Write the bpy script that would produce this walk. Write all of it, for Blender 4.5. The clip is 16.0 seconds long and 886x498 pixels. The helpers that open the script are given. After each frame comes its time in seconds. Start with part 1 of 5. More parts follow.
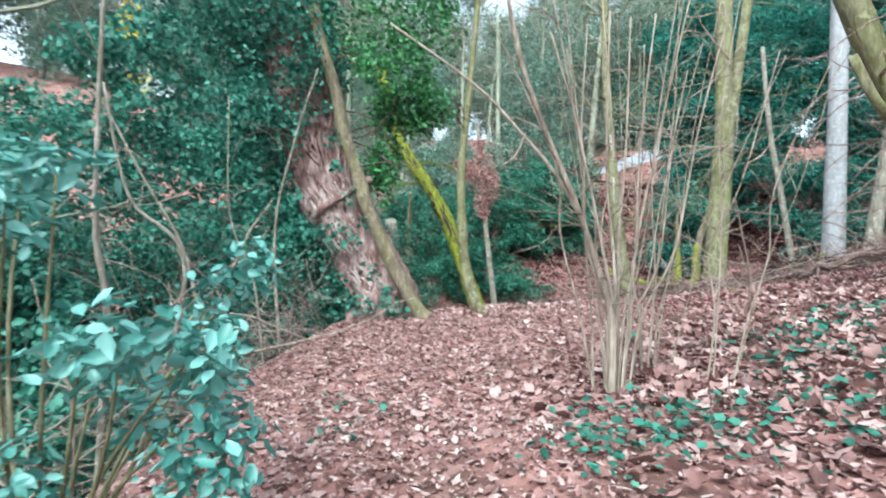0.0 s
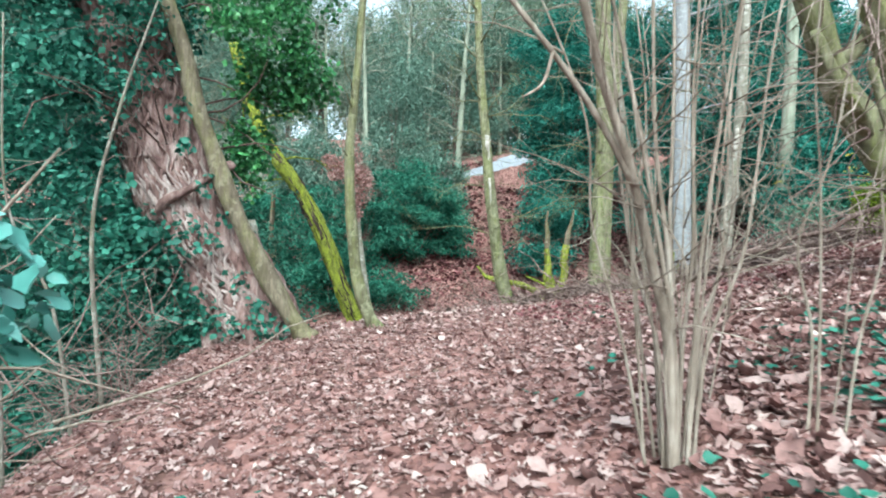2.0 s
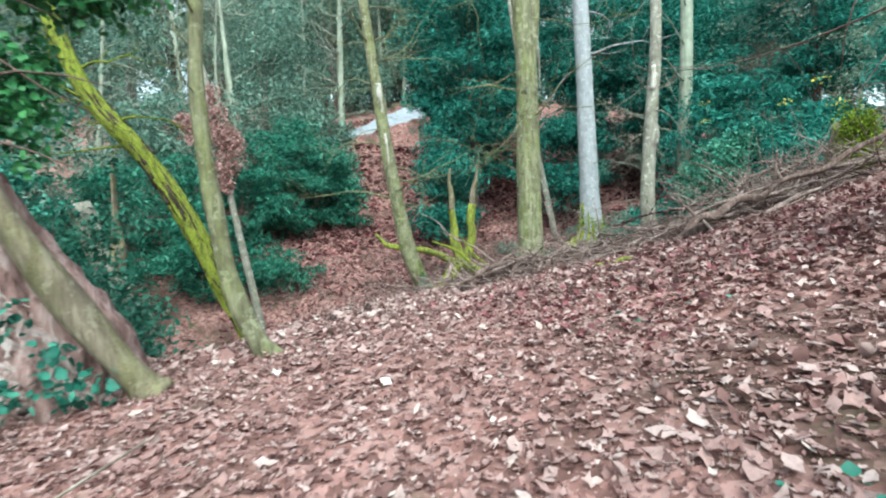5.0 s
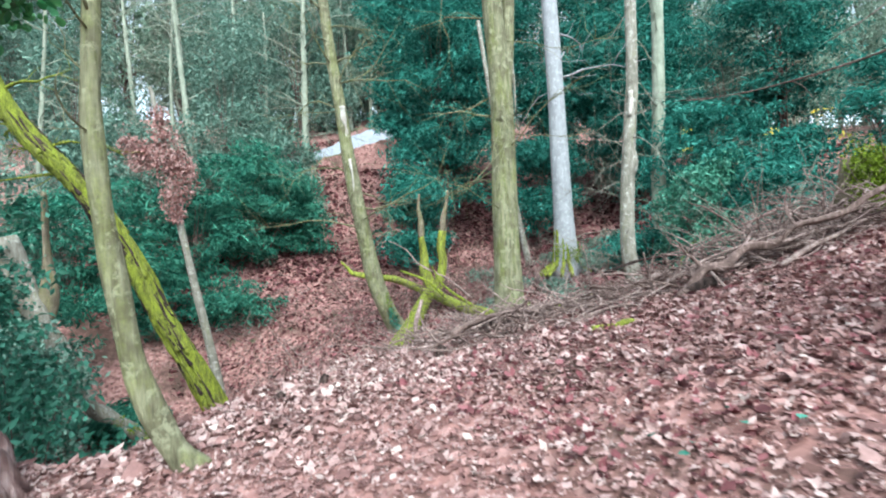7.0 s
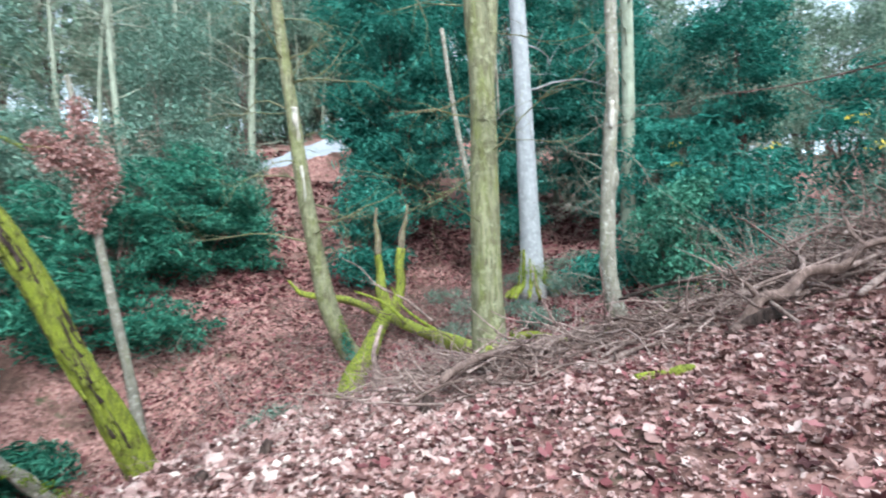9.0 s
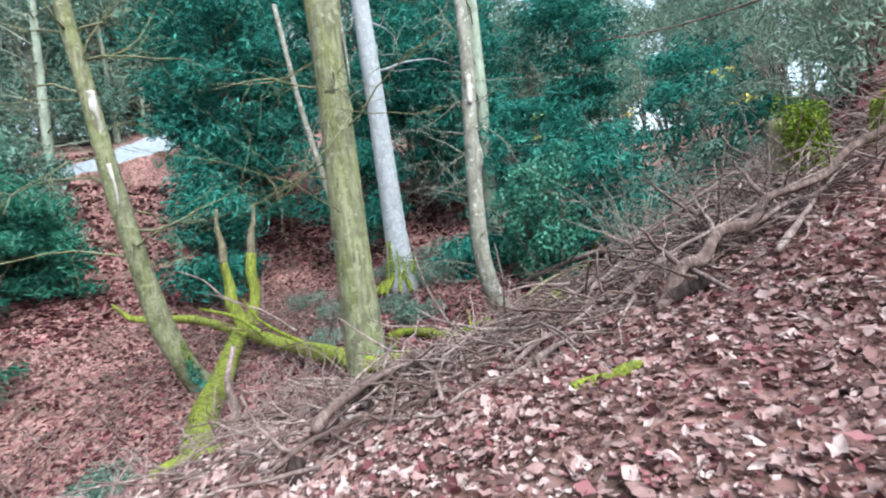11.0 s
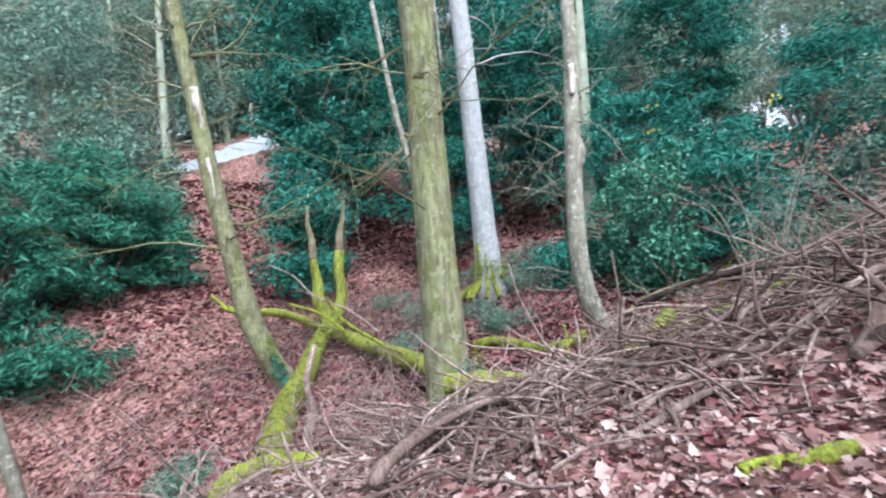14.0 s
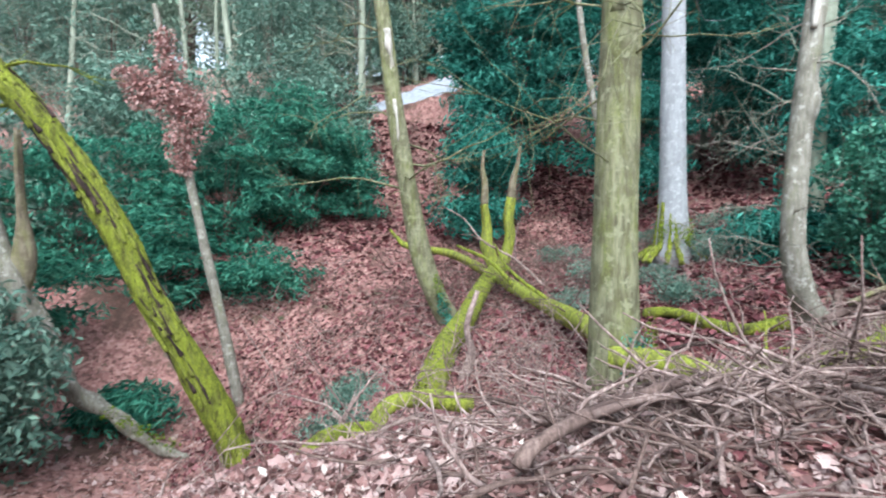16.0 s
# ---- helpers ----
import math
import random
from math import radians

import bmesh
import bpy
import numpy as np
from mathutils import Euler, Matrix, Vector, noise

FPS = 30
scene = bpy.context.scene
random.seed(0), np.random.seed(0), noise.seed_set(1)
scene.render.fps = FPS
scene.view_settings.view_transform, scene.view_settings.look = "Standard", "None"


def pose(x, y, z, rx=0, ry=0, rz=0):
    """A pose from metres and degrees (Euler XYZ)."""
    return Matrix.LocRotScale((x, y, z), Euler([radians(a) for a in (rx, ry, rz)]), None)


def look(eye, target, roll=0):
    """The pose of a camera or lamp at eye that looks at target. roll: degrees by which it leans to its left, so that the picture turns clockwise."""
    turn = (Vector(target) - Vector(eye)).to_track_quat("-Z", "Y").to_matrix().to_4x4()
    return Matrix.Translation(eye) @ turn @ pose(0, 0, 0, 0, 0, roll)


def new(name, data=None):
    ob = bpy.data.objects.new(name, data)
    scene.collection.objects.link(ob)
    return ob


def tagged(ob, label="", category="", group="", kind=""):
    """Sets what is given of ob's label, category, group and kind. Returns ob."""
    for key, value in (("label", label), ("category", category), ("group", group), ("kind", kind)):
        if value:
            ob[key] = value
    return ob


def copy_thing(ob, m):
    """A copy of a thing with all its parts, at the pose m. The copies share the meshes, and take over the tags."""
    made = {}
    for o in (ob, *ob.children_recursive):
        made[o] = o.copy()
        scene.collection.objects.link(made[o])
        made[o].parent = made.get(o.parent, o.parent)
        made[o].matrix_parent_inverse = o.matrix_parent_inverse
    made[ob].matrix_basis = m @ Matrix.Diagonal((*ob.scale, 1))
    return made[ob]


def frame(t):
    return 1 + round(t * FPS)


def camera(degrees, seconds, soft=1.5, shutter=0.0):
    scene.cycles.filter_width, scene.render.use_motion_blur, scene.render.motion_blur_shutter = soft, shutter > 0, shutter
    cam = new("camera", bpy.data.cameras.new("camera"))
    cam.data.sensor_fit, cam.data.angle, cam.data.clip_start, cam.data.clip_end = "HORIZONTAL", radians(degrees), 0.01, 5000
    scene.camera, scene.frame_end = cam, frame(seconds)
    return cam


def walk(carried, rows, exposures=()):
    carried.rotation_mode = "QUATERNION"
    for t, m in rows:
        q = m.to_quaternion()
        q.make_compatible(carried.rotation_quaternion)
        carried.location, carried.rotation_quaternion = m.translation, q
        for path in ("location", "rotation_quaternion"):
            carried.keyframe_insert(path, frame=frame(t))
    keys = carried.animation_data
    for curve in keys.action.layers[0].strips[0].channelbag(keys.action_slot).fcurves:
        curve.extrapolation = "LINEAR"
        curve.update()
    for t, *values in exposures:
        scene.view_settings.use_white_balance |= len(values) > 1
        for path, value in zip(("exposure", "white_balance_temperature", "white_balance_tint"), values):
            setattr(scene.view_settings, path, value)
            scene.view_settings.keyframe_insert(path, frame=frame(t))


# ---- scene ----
cam = camera(80.8, 16.0, soft=2.0, shutter=0.5)
PATH = [
    (0, (0.22, -0.032, 1.234), (0.169, 1.967, 1.262), 3.4),
    (0.5, (0.038, 0.304, 1.251), (0.146, 2.301, 1.232), 2.9),
    (1, (-0.166, 0.684, 1.255), (0.121, 2.663, 1.257), 2.9),
    (1.5, (-0.214, 1.124, 1.249), (0.218, 3.076, 1.311), 2.0),
    (1.8, (-0.246, 1.427, 1.213), (0.249, 3.365, 1.226), 2.0),
    (2, (-0.225, 1.538, 1.207), (0.248, 3.48, 1.277), 2.2),
    (2.5, (-0.272, 2.011, 1.233), (0.175, 3.96, 1.269), 1.5),
    (3, (-0.301, 2.449, 1.291), (0.211, 4.383, 1.283), 0.6),
    (3.5, (-0.268, 2.889, 1.378), (0.292, 4.809, 1.346), 0.1),
    (4, (-0.241, 3.379, 1.405), (0.382, 5.276, 1.3), -0.6),
    (4.5, (-0.192, 3.743, 1.433), (0.571, 5.591, 1.369), -1.7),
    (4.7, (-0.089, 3.927, 1.436), (0.728, 5.751, 1.363), -2.2),
    (6.8, (0.541, 4.972, 1.841), (1.53, 6.711, 1.798), -3.1),
    (7, (0.562, 5.138, 1.903), (1.543, 6.88, 1.887), -3.1),
    (7.5, (0.557, 5.603, 1.922), (1.603, 7.308, 1.94), -3.1),
    (8, (0.566, 5.982, 1.894), (1.561, 7.716, 1.948), -1.2),
    (8.5, (0.726, 6.339, 1.912), (1.73, 8.067, 1.997), -1.3),
    (9, (1.008, 6.722, 1.905), (2.158, 8.357, 1.954), -2.2),
    (9.5, (1.261, 7.042, 1.868), (2.54, 8.579, 1.901), -4.6),
    (10, (1.341, 7.339, 1.893), (2.735, 8.773, 1.905), -7.2),
    (10.2, (1.398, 7.444, 1.895), (2.843, 8.828, 1.881), -6.8),
    (12.3, (2.388, 8.154, 1.929), (3.985, 9.358, 1.946), -9.9),
    (12.5, (2.399, 8.178, 1.923), (3.976, 9.407, 1.98), -9.4),
    (13, (2.414, 8.319, 1.888), (3.903, 9.651, 1.982), -7.7),
    (13.5, (2.4, 8.399, 1.919), (3.809, 9.818, 1.977), -6.6),
    (14, (2.449, 8.457, 1.924), (3.751, 9.975, 1.953), -5.8),
    (14.5, (2.528, 8.481, 1.958), (3.699, 10.102, 1.978), -4.6),
    (15, (2.617, 8.637, 1.902), (3.618, 10.369, 1.858), -3.1),
    (15.5, (2.613, 8.723, 1.957), (3.485, 10.52, 1.862), -1.8),
    (16, (2.641, 8.743, 1.994), (3.382, 10.596, 1.857), -0.7),
]
walk(cam, [(t, look(eye, target, roll)) for t, eye, target, roll in PATH], [(0.0, 1.83, 5600, -4), (2.0, 1.77, 5550, -10), (4.7, 1.74, 5550, -13), (7.0, 1.9, 5500, -5), (10.0, 1.87, 5500, -3), (12.3, 1.85, 5500, 0), (14.0, 1.87, 5500, 3), (16.0, 1.85, 5550, 1)])

# ---- world, sun, exposure ----
world = bpy.data.worlds.new("overcast_sky")
scene.world = world
world.use_nodes = True
wn = world.node_tree.nodes
sky = wn.new("ShaderNodeTexSky")
sky.sky_type = "NISHITA"
sky.sun_disc = False
sky.sun_elevation, sky.sun_rotation = radians(48), radians(200)
sky.air_density, sky.dust_density, sky.ozone_density = 1.0, 3.0, 1.0
cloud_veil = wn.new("ShaderNodeHueSaturation")
cloud_veil.inputs["Saturation"].default_value = 0.3
world.node_tree.links.new(sky.outputs["Color"], cloud_veil.inputs["Color"])
world.node_tree.links.new(cloud_veil.outputs["Color"], wn["Background"].inputs["Color"])
wn["Background"].inputs["Strength"].default_value = 0.15
sun_data = bpy.data.lights.new("sun", "SUN")
sun_data.energy, sun_data.angle, sun_data.color = 1.5, radians(40), (1.0, 0.96, 0.9)
sun = new("sun", sun_data)
sun.matrix_world = look((-20, -40, 60), (0, 10, 0))

# ---- materials ----


def nodes_of(name):
    m = bpy.data.materials.new(name)
    m.use_nodes = True
    nt = m.node_tree
    return m, nt, nt.nodes["Principled BSDF"]


def ramp(nt, cols, src):
    r = nt.nodes.new("ShaderNodeValToRGB")
    while len(r.color_ramp.elements) < len(cols):
        r.color_ramp.elements.new(0.5)
    for i, c in enumerate(cols):
        r.color_ramp.elements[i].position = i / (len(cols) - 1)
        r.color_ramp.elements[i].color = (*c, 1)
    nt.links.new(src, r.inputs["Fac"])
    return r.outputs["Color"]


def noise_node(nt, vec, scale, detail=4.0, rough=0.6):
    n = nt.nodes.new("ShaderNodeTexNoise")
    n.inputs["Scale"].default_value = scale
    n.inputs["Detail"].default_value = detail
    n.inputs["Roughness"].default_value = rough
    nt.links.new(vec, n.inputs["Vector"])
    return n.outputs["Fac"]


def stretched(nt, s):
    tc = nt.nodes.new("ShaderNodeTexCoord")
    mp = nt.nodes.new("ShaderNodeMapping")
    mp.inputs["Scale"].default_value = s
    nt.links.new(tc.outputs["Object"], mp.inputs["Vector"])
    return mp.outputs["Vector"]


def mixed(nt, fac, a, b, how="MIX"):
    m = nt.nodes.new("ShaderNodeMix")
    m.data_type, m.blend_type = "RGBA", how
    if isinstance(fac, float):
        m.inputs[0].default_value = fac
    else:
        nt.links.new(fac, m.inputs[0])
    for i, v in ((6, a), (7, b)):
        if isinstance(v, tuple):
            m.inputs[i].default_value = (*v, 1)
        else:
            nt.links.new(v, m.inputs[i])
    return m.outputs[2]


def window(nt, src, lo, hi):
    r = nt.nodes.new("ShaderNodeMapRange")
    r.inputs[1].default_value, r.inputs[2].default_value = lo, hi
    nt.links.new(src, r.inputs[0])
    return r.outputs[0]


def bumped(nt, bsdf, src, strength, dist=0.02):
    b = nt.nodes.new("ShaderNodeBump")
    b.inputs["Strength"].default_value, b.inputs["Distance"].default_value = strength, dist
    nt.links.new(src, b.inputs["Height"])
    nt.links.new(b.outputs["Normal"], bsdf.inputs["Normal"])


def bark(name, cols, moss=None, moss_at=(0.5, 0.65), stretch=(1, 1, 0.15), scale=18.0, bump=0.7, dist=0.03, lichen=None, moss_grain=3.5):
    """Bark: streaks along the stem, blotches, and where it grows a skin of moss."""
    m, nt, bsdf = nodes_of(name)
    v = stretched(nt, stretch)
    fine = noise_node(nt, v, scale, 6, 0.65)
    even = stretched(nt, (1, 1, 1))
    col = ramp(nt, cols, window(nt, fine, 0.3, 0.7))
    blot = noise_node(nt, even, 3.0, 3)
    col = mixed(nt, window(nt, blot, 0.45, 0.75), col, cols[0])
    if lichen:
        col = mixed(nt, window(nt, noise_node(nt, even, 7.0, 5, 0.7), 0.55, 0.62), col, lichen)
    if moss:
        mk = window(nt, noise_node(nt, stretched(nt, (1, 1, 0.3)), moss_grain, 6, 0.75), *moss_at)
        tone = ramp(nt, (tuple(c * 0.35 for c in moss), moss, tuple(min(1, c * 1.35) for c in moss)), window(nt, noise_node(nt, even, 40.0, 3), 0.3, 0.7))
        col = mixed(nt, mk, col, tone)
    nt.links.new(col, bsdf.inputs["Base Color"])
    bsdf.inputs["Roughness"].default_value = 0.92
    bsdf.inputs["Specular IOR Level"].default_value = 0.2
    bumped(nt, bsdf, fine, bump, dist)
    return m


def leafy(name, cols, rough=0.5, glow=0.25, spec=0.4, patch=1.1):
    """Leaves: each one of its own tone, partly letting light through."""
    m, nt, bsdf = nodes_of(name)
    g = nt.nodes.new("ShaderNodeNewGeometry")
    col = ramp(nt, cols, g.outputs["Random Per Island"])
    v = stretched(nt, (1, 1, 1))
    col = mixed(nt, 0.5, col, ramp(nt, ((0.35, 0.35, 0.35), (1, 1, 1)), window(nt, noise_node(nt, v, patch, 5, 0.7), 0.3, 0.62)), "MULTIPLY")
    nt.links.new(col, bsdf.inputs["Base Color"])
    bsdf.inputs["Roughness"].default_value = rough
    bsdf.inputs["Specular IOR Level"].default_value = spec
    if glow:
        t = nt.nodes.new("ShaderNodeBsdfTranslucent")
        nt.links.new(col, t.inputs["Color"])
        x = nt.nodes.new("ShaderNodeMixShader")
        x.inputs[0].default_value = glow
        nt.links.new(bsdf.outputs[0], x.inputs[1])
        nt.links.new(t.outputs[0], x.inputs[2])
        nt.links.new(x.outputs[0], nt.nodes["Material Output"].inputs["Surface"])
    return m


def ground_material():
    """Soil under fallen leaves: small leaf-sized cells, patches of bare earth and twigs."""
    m, nt, bsdf = nodes_of("leaf_strewn_soil")
    v = stretched(nt, (1, 1, 1))
    vo = nt.nodes.new("ShaderNodeTexVoronoi")
    vo.inputs["Scale"].default_value = 11.0
    wob = nt.nodes.new("ShaderNodeTexNoise")
    wob.inputs["Scale"].default_value = 14.0
    nt.links.new(v, wob.inputs["Vector"])
    add = nt.nodes.new("ShaderNodeVectorMath")
    add.operation = "MULTIPLY_ADD"
    add.inputs[1].default_value = (0.09, 0.09, 0.09)
    nt.links.new(wob.outputs["Color"], add.inputs[0])
    nt.links.new(v, add.inputs[2])
    nt.links.new(add.outputs[0], vo.inputs["Vector"])
    sep = nt.nodes.new("ShaderNodeSeparateColor")
    nt.links.new(vo.outputs["Color"], sep.inputs[0])
    leaf = ramp(nt, ((0.09, 0.046, 0.04), (0.2, 0.1, 0.087), (0.28, 0.145, 0.128), (0.36, 0.21, 0.19)), sep.outputs[0])
    soil = ramp(nt, ((0.03, 0.02, 0.016), (0.12, 0.07, 0.055)), noise_node(nt, v, 30.0, 5))
    patch = window(nt, noise_node(nt, v, 0.55, 5), 0.5, 0.68)
    col = mixed(nt, patch, leaf, soil)
    green = window(nt, noise_node(nt, v, 0.9, 6, 0.7), 0.6, 0.7)
    col = mixed(nt, green, col, (0.05, 0.06, 0.03))
    nt.links.new(col, bsdf.inputs["Base Color"])
    bsdf.inputs["Roughness"].default_value = 0.95
    bsdf.inputs["Specular IOR Level"].default_value = 0.15
    bumped(nt, bsdf, vo.outputs["Distance"], 0.6, 0.03)
    return m


M_GROUND = ground_material()
M_LITTER = leafy("fallen_leaves", ((0.1, 0.05, 0.046), (0.2, 0.1, 0.09), (0.28, 0.155, 0.142), (0.33, 0.2, 0.183), (0.38, 0.25, 0.232), (0.5, 0.37, 0.345)), 0.75, 0.1, 0.25, 26.0)
M_LITTER_PALE = leafy("bleached_fallen_leaves", ((0.42, 0.3, 0.27), (0.55, 0.42, 0.38), (0.66, 0.55, 0.5)), 0.7, 0.15, 0.25, 30.0)
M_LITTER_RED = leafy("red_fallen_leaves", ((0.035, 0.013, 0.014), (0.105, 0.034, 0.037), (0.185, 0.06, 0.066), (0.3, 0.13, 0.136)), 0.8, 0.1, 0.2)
M_IVY = leafy("ivy_leaf", ((0.02, 0.08, 0.058), (0.048, 0.185, 0.13), (0.11, 0.33, 0.235)), 0.5, 0.3, 0.3)
M_IVY_BRIGHT = leafy("sunlit_ivy_leaf", ((0.02, 0.08, 0.03), (0.055, 0.2, 0.065), (0.12, 0.33, 0.11)), 0.45, 0.3)
M_LAUREL = leafy("laurel_leaf", ((0.05, 0.17, 0.14), (0.11, 0.31, 0.265), (0.26, 0.52, 0.465)), 0.4, 0.25, 0.5)
M_YEW = leafy("yew_needles", ((0.016, 0.085, 0.066), (0.045, 0.195, 0.152), (0.11, 0.33, 0.26)), 0.8, 0.25, 0.12)
M_YEW_GREEN = leafy("green_yew_needles", ((0.02, 0.09, 0.062), (0.055, 0.2, 0.135), (0.13, 0.33, 0.225)), 0.8, 0.25, 0.12)
M_HOLLY = leafy("holly_leaf", ((0.02, 0.075, 0.05), (0.045, 0.17, 0.105), (0.11, 0.28, 0.19)), 0.55, 0.2, 0.3)
M_COPPER = leafy("withered_leaf", ((0.2, 0.082, 0.072), (0.38, 0.2, 0.18), (0.56, 0.37, 0.34)), 0.8, 0.2, 0.2)
M_YELLOW = leafy("yellow_leaf", ((0.4, 0.34, 0.03), (0.6, 0.5, 0.08)), 0.6, 0.3, 0.2)
# two leaf tones with distance haze put into the colour, greyed and paled
M_HAZE = leafy("hazed_green_leaf", ((0.07, 0.13, 0.1), (0.14, 0.225, 0.175), (0.24, 0.33, 0.26)), 0.8, 0.25, 0.1)
M_FAR_HAZE = leafy("hazed_pale_green", ((0.12, 0.18, 0.13), (0.2, 0.27, 0.2), (0.3, 0.36, 0.28)), 0.9, 0.25, 0.05)
M_MOSS = leafy("moss_tuft", ((0.045, 0.062, 0.01), (0.125, 0.17, 0.016), (0.24, 0.315, 0.032)), 0.95, 0.1, 0.05)
B_GREENISH = bark("greenish_bark", ((0.07, 0.062, 0.036), (0.16, 0.15, 0.09), (0.25, 0.235, 0.145)), (0.17, 0.19, 0.035), (0.48, 0.9), lichen=(0.23, 0.22, 0.14), bump=1.0)
B_GREY = bark("smooth_grey_bark", ((0.19, 0.185, 0.195), (0.25, 0.245, 0.255), (0.3, 0.295, 0.305)), None, scale=8.0, bump=0.25, lichen=(0.32, 0.315, 0.32))
B_PALE = bark("pale_bark", ((0.11, 0.098, 0.076), (0.2, 0.18, 0.148), (0.28, 0.255, 0.22)), (0.16, 0.17, 0.06), (0.55, 0.9), lichen=(0.33, 0.31, 0.275))
B_MOSSY = bark("mossy_bark", ((0.025, 0.02, 0.01), (0.075, 0.072, 0.02), (0.14, 0.135, 0.04)), (0.21, 0.235, 0.025), (0.37, 0.55), scale=12.0, bump=1.0, dist=0.12, moss_grain=8.0)
B_BRIGHT_MOSS = bark("bright_moss", ((0.05, 0.045, 0.02), (0.13, 0.125, 0.03), (0.2, 0.2, 0.05)), (0.22, 0.245, 0.03), (0.4, 0.58), scale=14.0, bump=1.0, dist=0.06, moss_grain=9.0)
B_OLD = bark("old_furrowed_bark", ((0.075, 0.04, 0.036), (0.27, 0.165, 0.15), (0.5, 0.38, 0.355)), (0.13, 0.13, 0.05), (0.66, 0.9), (1, 1, 0.16), 9.0, 1.0, 0.1)
B_PLATE = bark("pale_bark_ridge", ((0.2, 0.14, 0.128), (0.37, 0.285, 0.265), (0.56, 0.48, 0.455)), (0.13, 0.13, 0.05), (0.7, 0.9), (1, 1, 0.2), 14.0, 1.0, 0.04)
B_VINE = bark("vine_bark", ((0.075, 0.058, 0.04), (0.145, 0.115, 0.082), (0.22, 0.18, 0.13)), (0.15, 0.15, 0.045), (0.46, 0.85), lichen=(0.2, 0.17, 0.12))
B_BROWN = bark("brown_stick_bark", ((0.045, 0.028, 0.025), (0.13, 0.085, 0.072), (0.24, 0.17, 0.15)), (0.2, 0.2, 0.03), (0.7, 0.85), scale=30.0, bump=0.5)
B_STICK = bark("weathered_stick", ((0.085, 0.055, 0.048), (0.23, 0.16, 0.143), (0.43, 0.335, 0.305)), None, scale=30.0, bump=0.4)
B_HAZEL = bark("hazel_bark", ((0.13, 0.1, 0.078), (0.27, 0.215, 0.175), (0.42, 0.36, 0.31)), (0.2, 0.2, 0.1), (0.6, 0.9), scale=22.0, bump=0.4)
B_FAR = bark("far_bark", ((0.15, 0.16, 0.12), (0.23, 0.24, 0.185), (0.3, 0.31, 0.25)), None, scale=6.0, bump=0.3)
B_WOUND = bark("bare_wood", ((0.26, 0.22, 0.18), (0.38, 0.34, 0.3), (0.52, 0.48, 0.44)), None, scale=20.0, bump=0.3)
B_DARK = bark("dark_rotten_wood", ((0.012, 0.008, 0.007), (0.045, 0.028, 0.024), (0.11, 0.075, 0.065)), None, scale=24.0, bump=0.9, dist=0.05)
M_TRACK = bark("pale_track", ((0.2, 0.21, 0.24), (0.27, 0.28, 0.31), (0.33, 0.34, 0.37)), None, stretch=(1, 1, 1), scale=6.0, bump=0.2)

# ---- the lie of the land ----


def rise(v, k):
    return k * np.logaddexp(0, np.asarray(v, float) / k)


def ease(v):
    v = np.clip(v, 0, 1)
    return v * v * (3 - 2 * v)


def land(x, y):
    """Height of the ground: a leafy shelf that climbs to the east, a ravine beyond it, and a wooded bank behind."""
    x, y = np.asarray(x, float), np.asarray(y, float)
    xx, yy = np.minimum(x, 9.0), np.clip(y, -4, 13)
    shelf = -0.048 + 0.289 * xx + 0.0415 * yy + 0.0098 * xx * xx - 0.0201 * xx * yy - 0.0025 * yy * yy
    shelf = shelf + 0.34 * (x - xx) - 0.12 * rise(-x - 3, 1)
    low = -2.2 + 0.17 * (np.clip(x, -14, 30) - 2)
    low = low + 0.6 * rise(y - 26.5 - 0.12 * np.clip(x, -60, 60), 1.5) + 0.17 * rise(x - 14, 1.5) + 0.4 * rise(-x - 12, 2)
    low = low - 2.1 * np.exp(-(((x - 1) / 3.6) ** 2)) * ease((y - 14) / 5) * ease((31 - y) / 6)
    low = np.where(low < 12, low, 12 + 8 * np.tanh((low - 12) / 16))
    shelf = np.where(shelf < 7, shelf, 7 + 8 * np.tanh((shelf - 7) / 12))
    xl = -1.9 + 0.05 * np.abs(y - 5.5) ** 1.2 * np.where(y > 5.5, 1.0, 0.6)
    xl = np.minimum(xl, -1.2)
    yf = 12.0 + 0.1 * x - 1.3 * np.exp(-(((x - 0.2) / 1.2) ** 2)) - 0.95 * rise(x - 4.3, 0.6)
    yf = np.maximum(yf, 7.5)
    brink = 3.0 - 1.0 * ease((x - 5) / 2.5)
    s = ease((x - xl + 2.4) / 2.4) * ease((yf + brink - y) / brink)
    bumps = 0.025 * np.sin(2.3 * x + 1.1 * y) * np.sin(1.9 * y - 0.7 * x) + 0.012 * np.sin(6.1 * x + 2) * np.sin(5.3 * y + 1)
    far = ease((np.hypot(x - 4, y - 12) - 12) / 25)
    return low + (shelf - low) * s + bumps + far * 0.5 * np.sin(0.31 * x + 1) * np.sin(0.27 * y)


def gz(x, y):
    return float(land(x, y))


def graded(lo, hi, step, reach):
    """Grid lines: fine between lo and hi, wider and wider out to reach."""
    mid = list(np.arange(lo, hi, step))
    out, s = [], step
    p = hi
    while p < reach:
        out.append(p)
        s = min(s * 1.12, 40)
        p += s
    left, s, p = [], step, lo - step
    while p > -reach:
        left.append(p)
        s = min(s * 1.12, 40)
        p -= s
    return np.array(left[::-1] + mid + out)


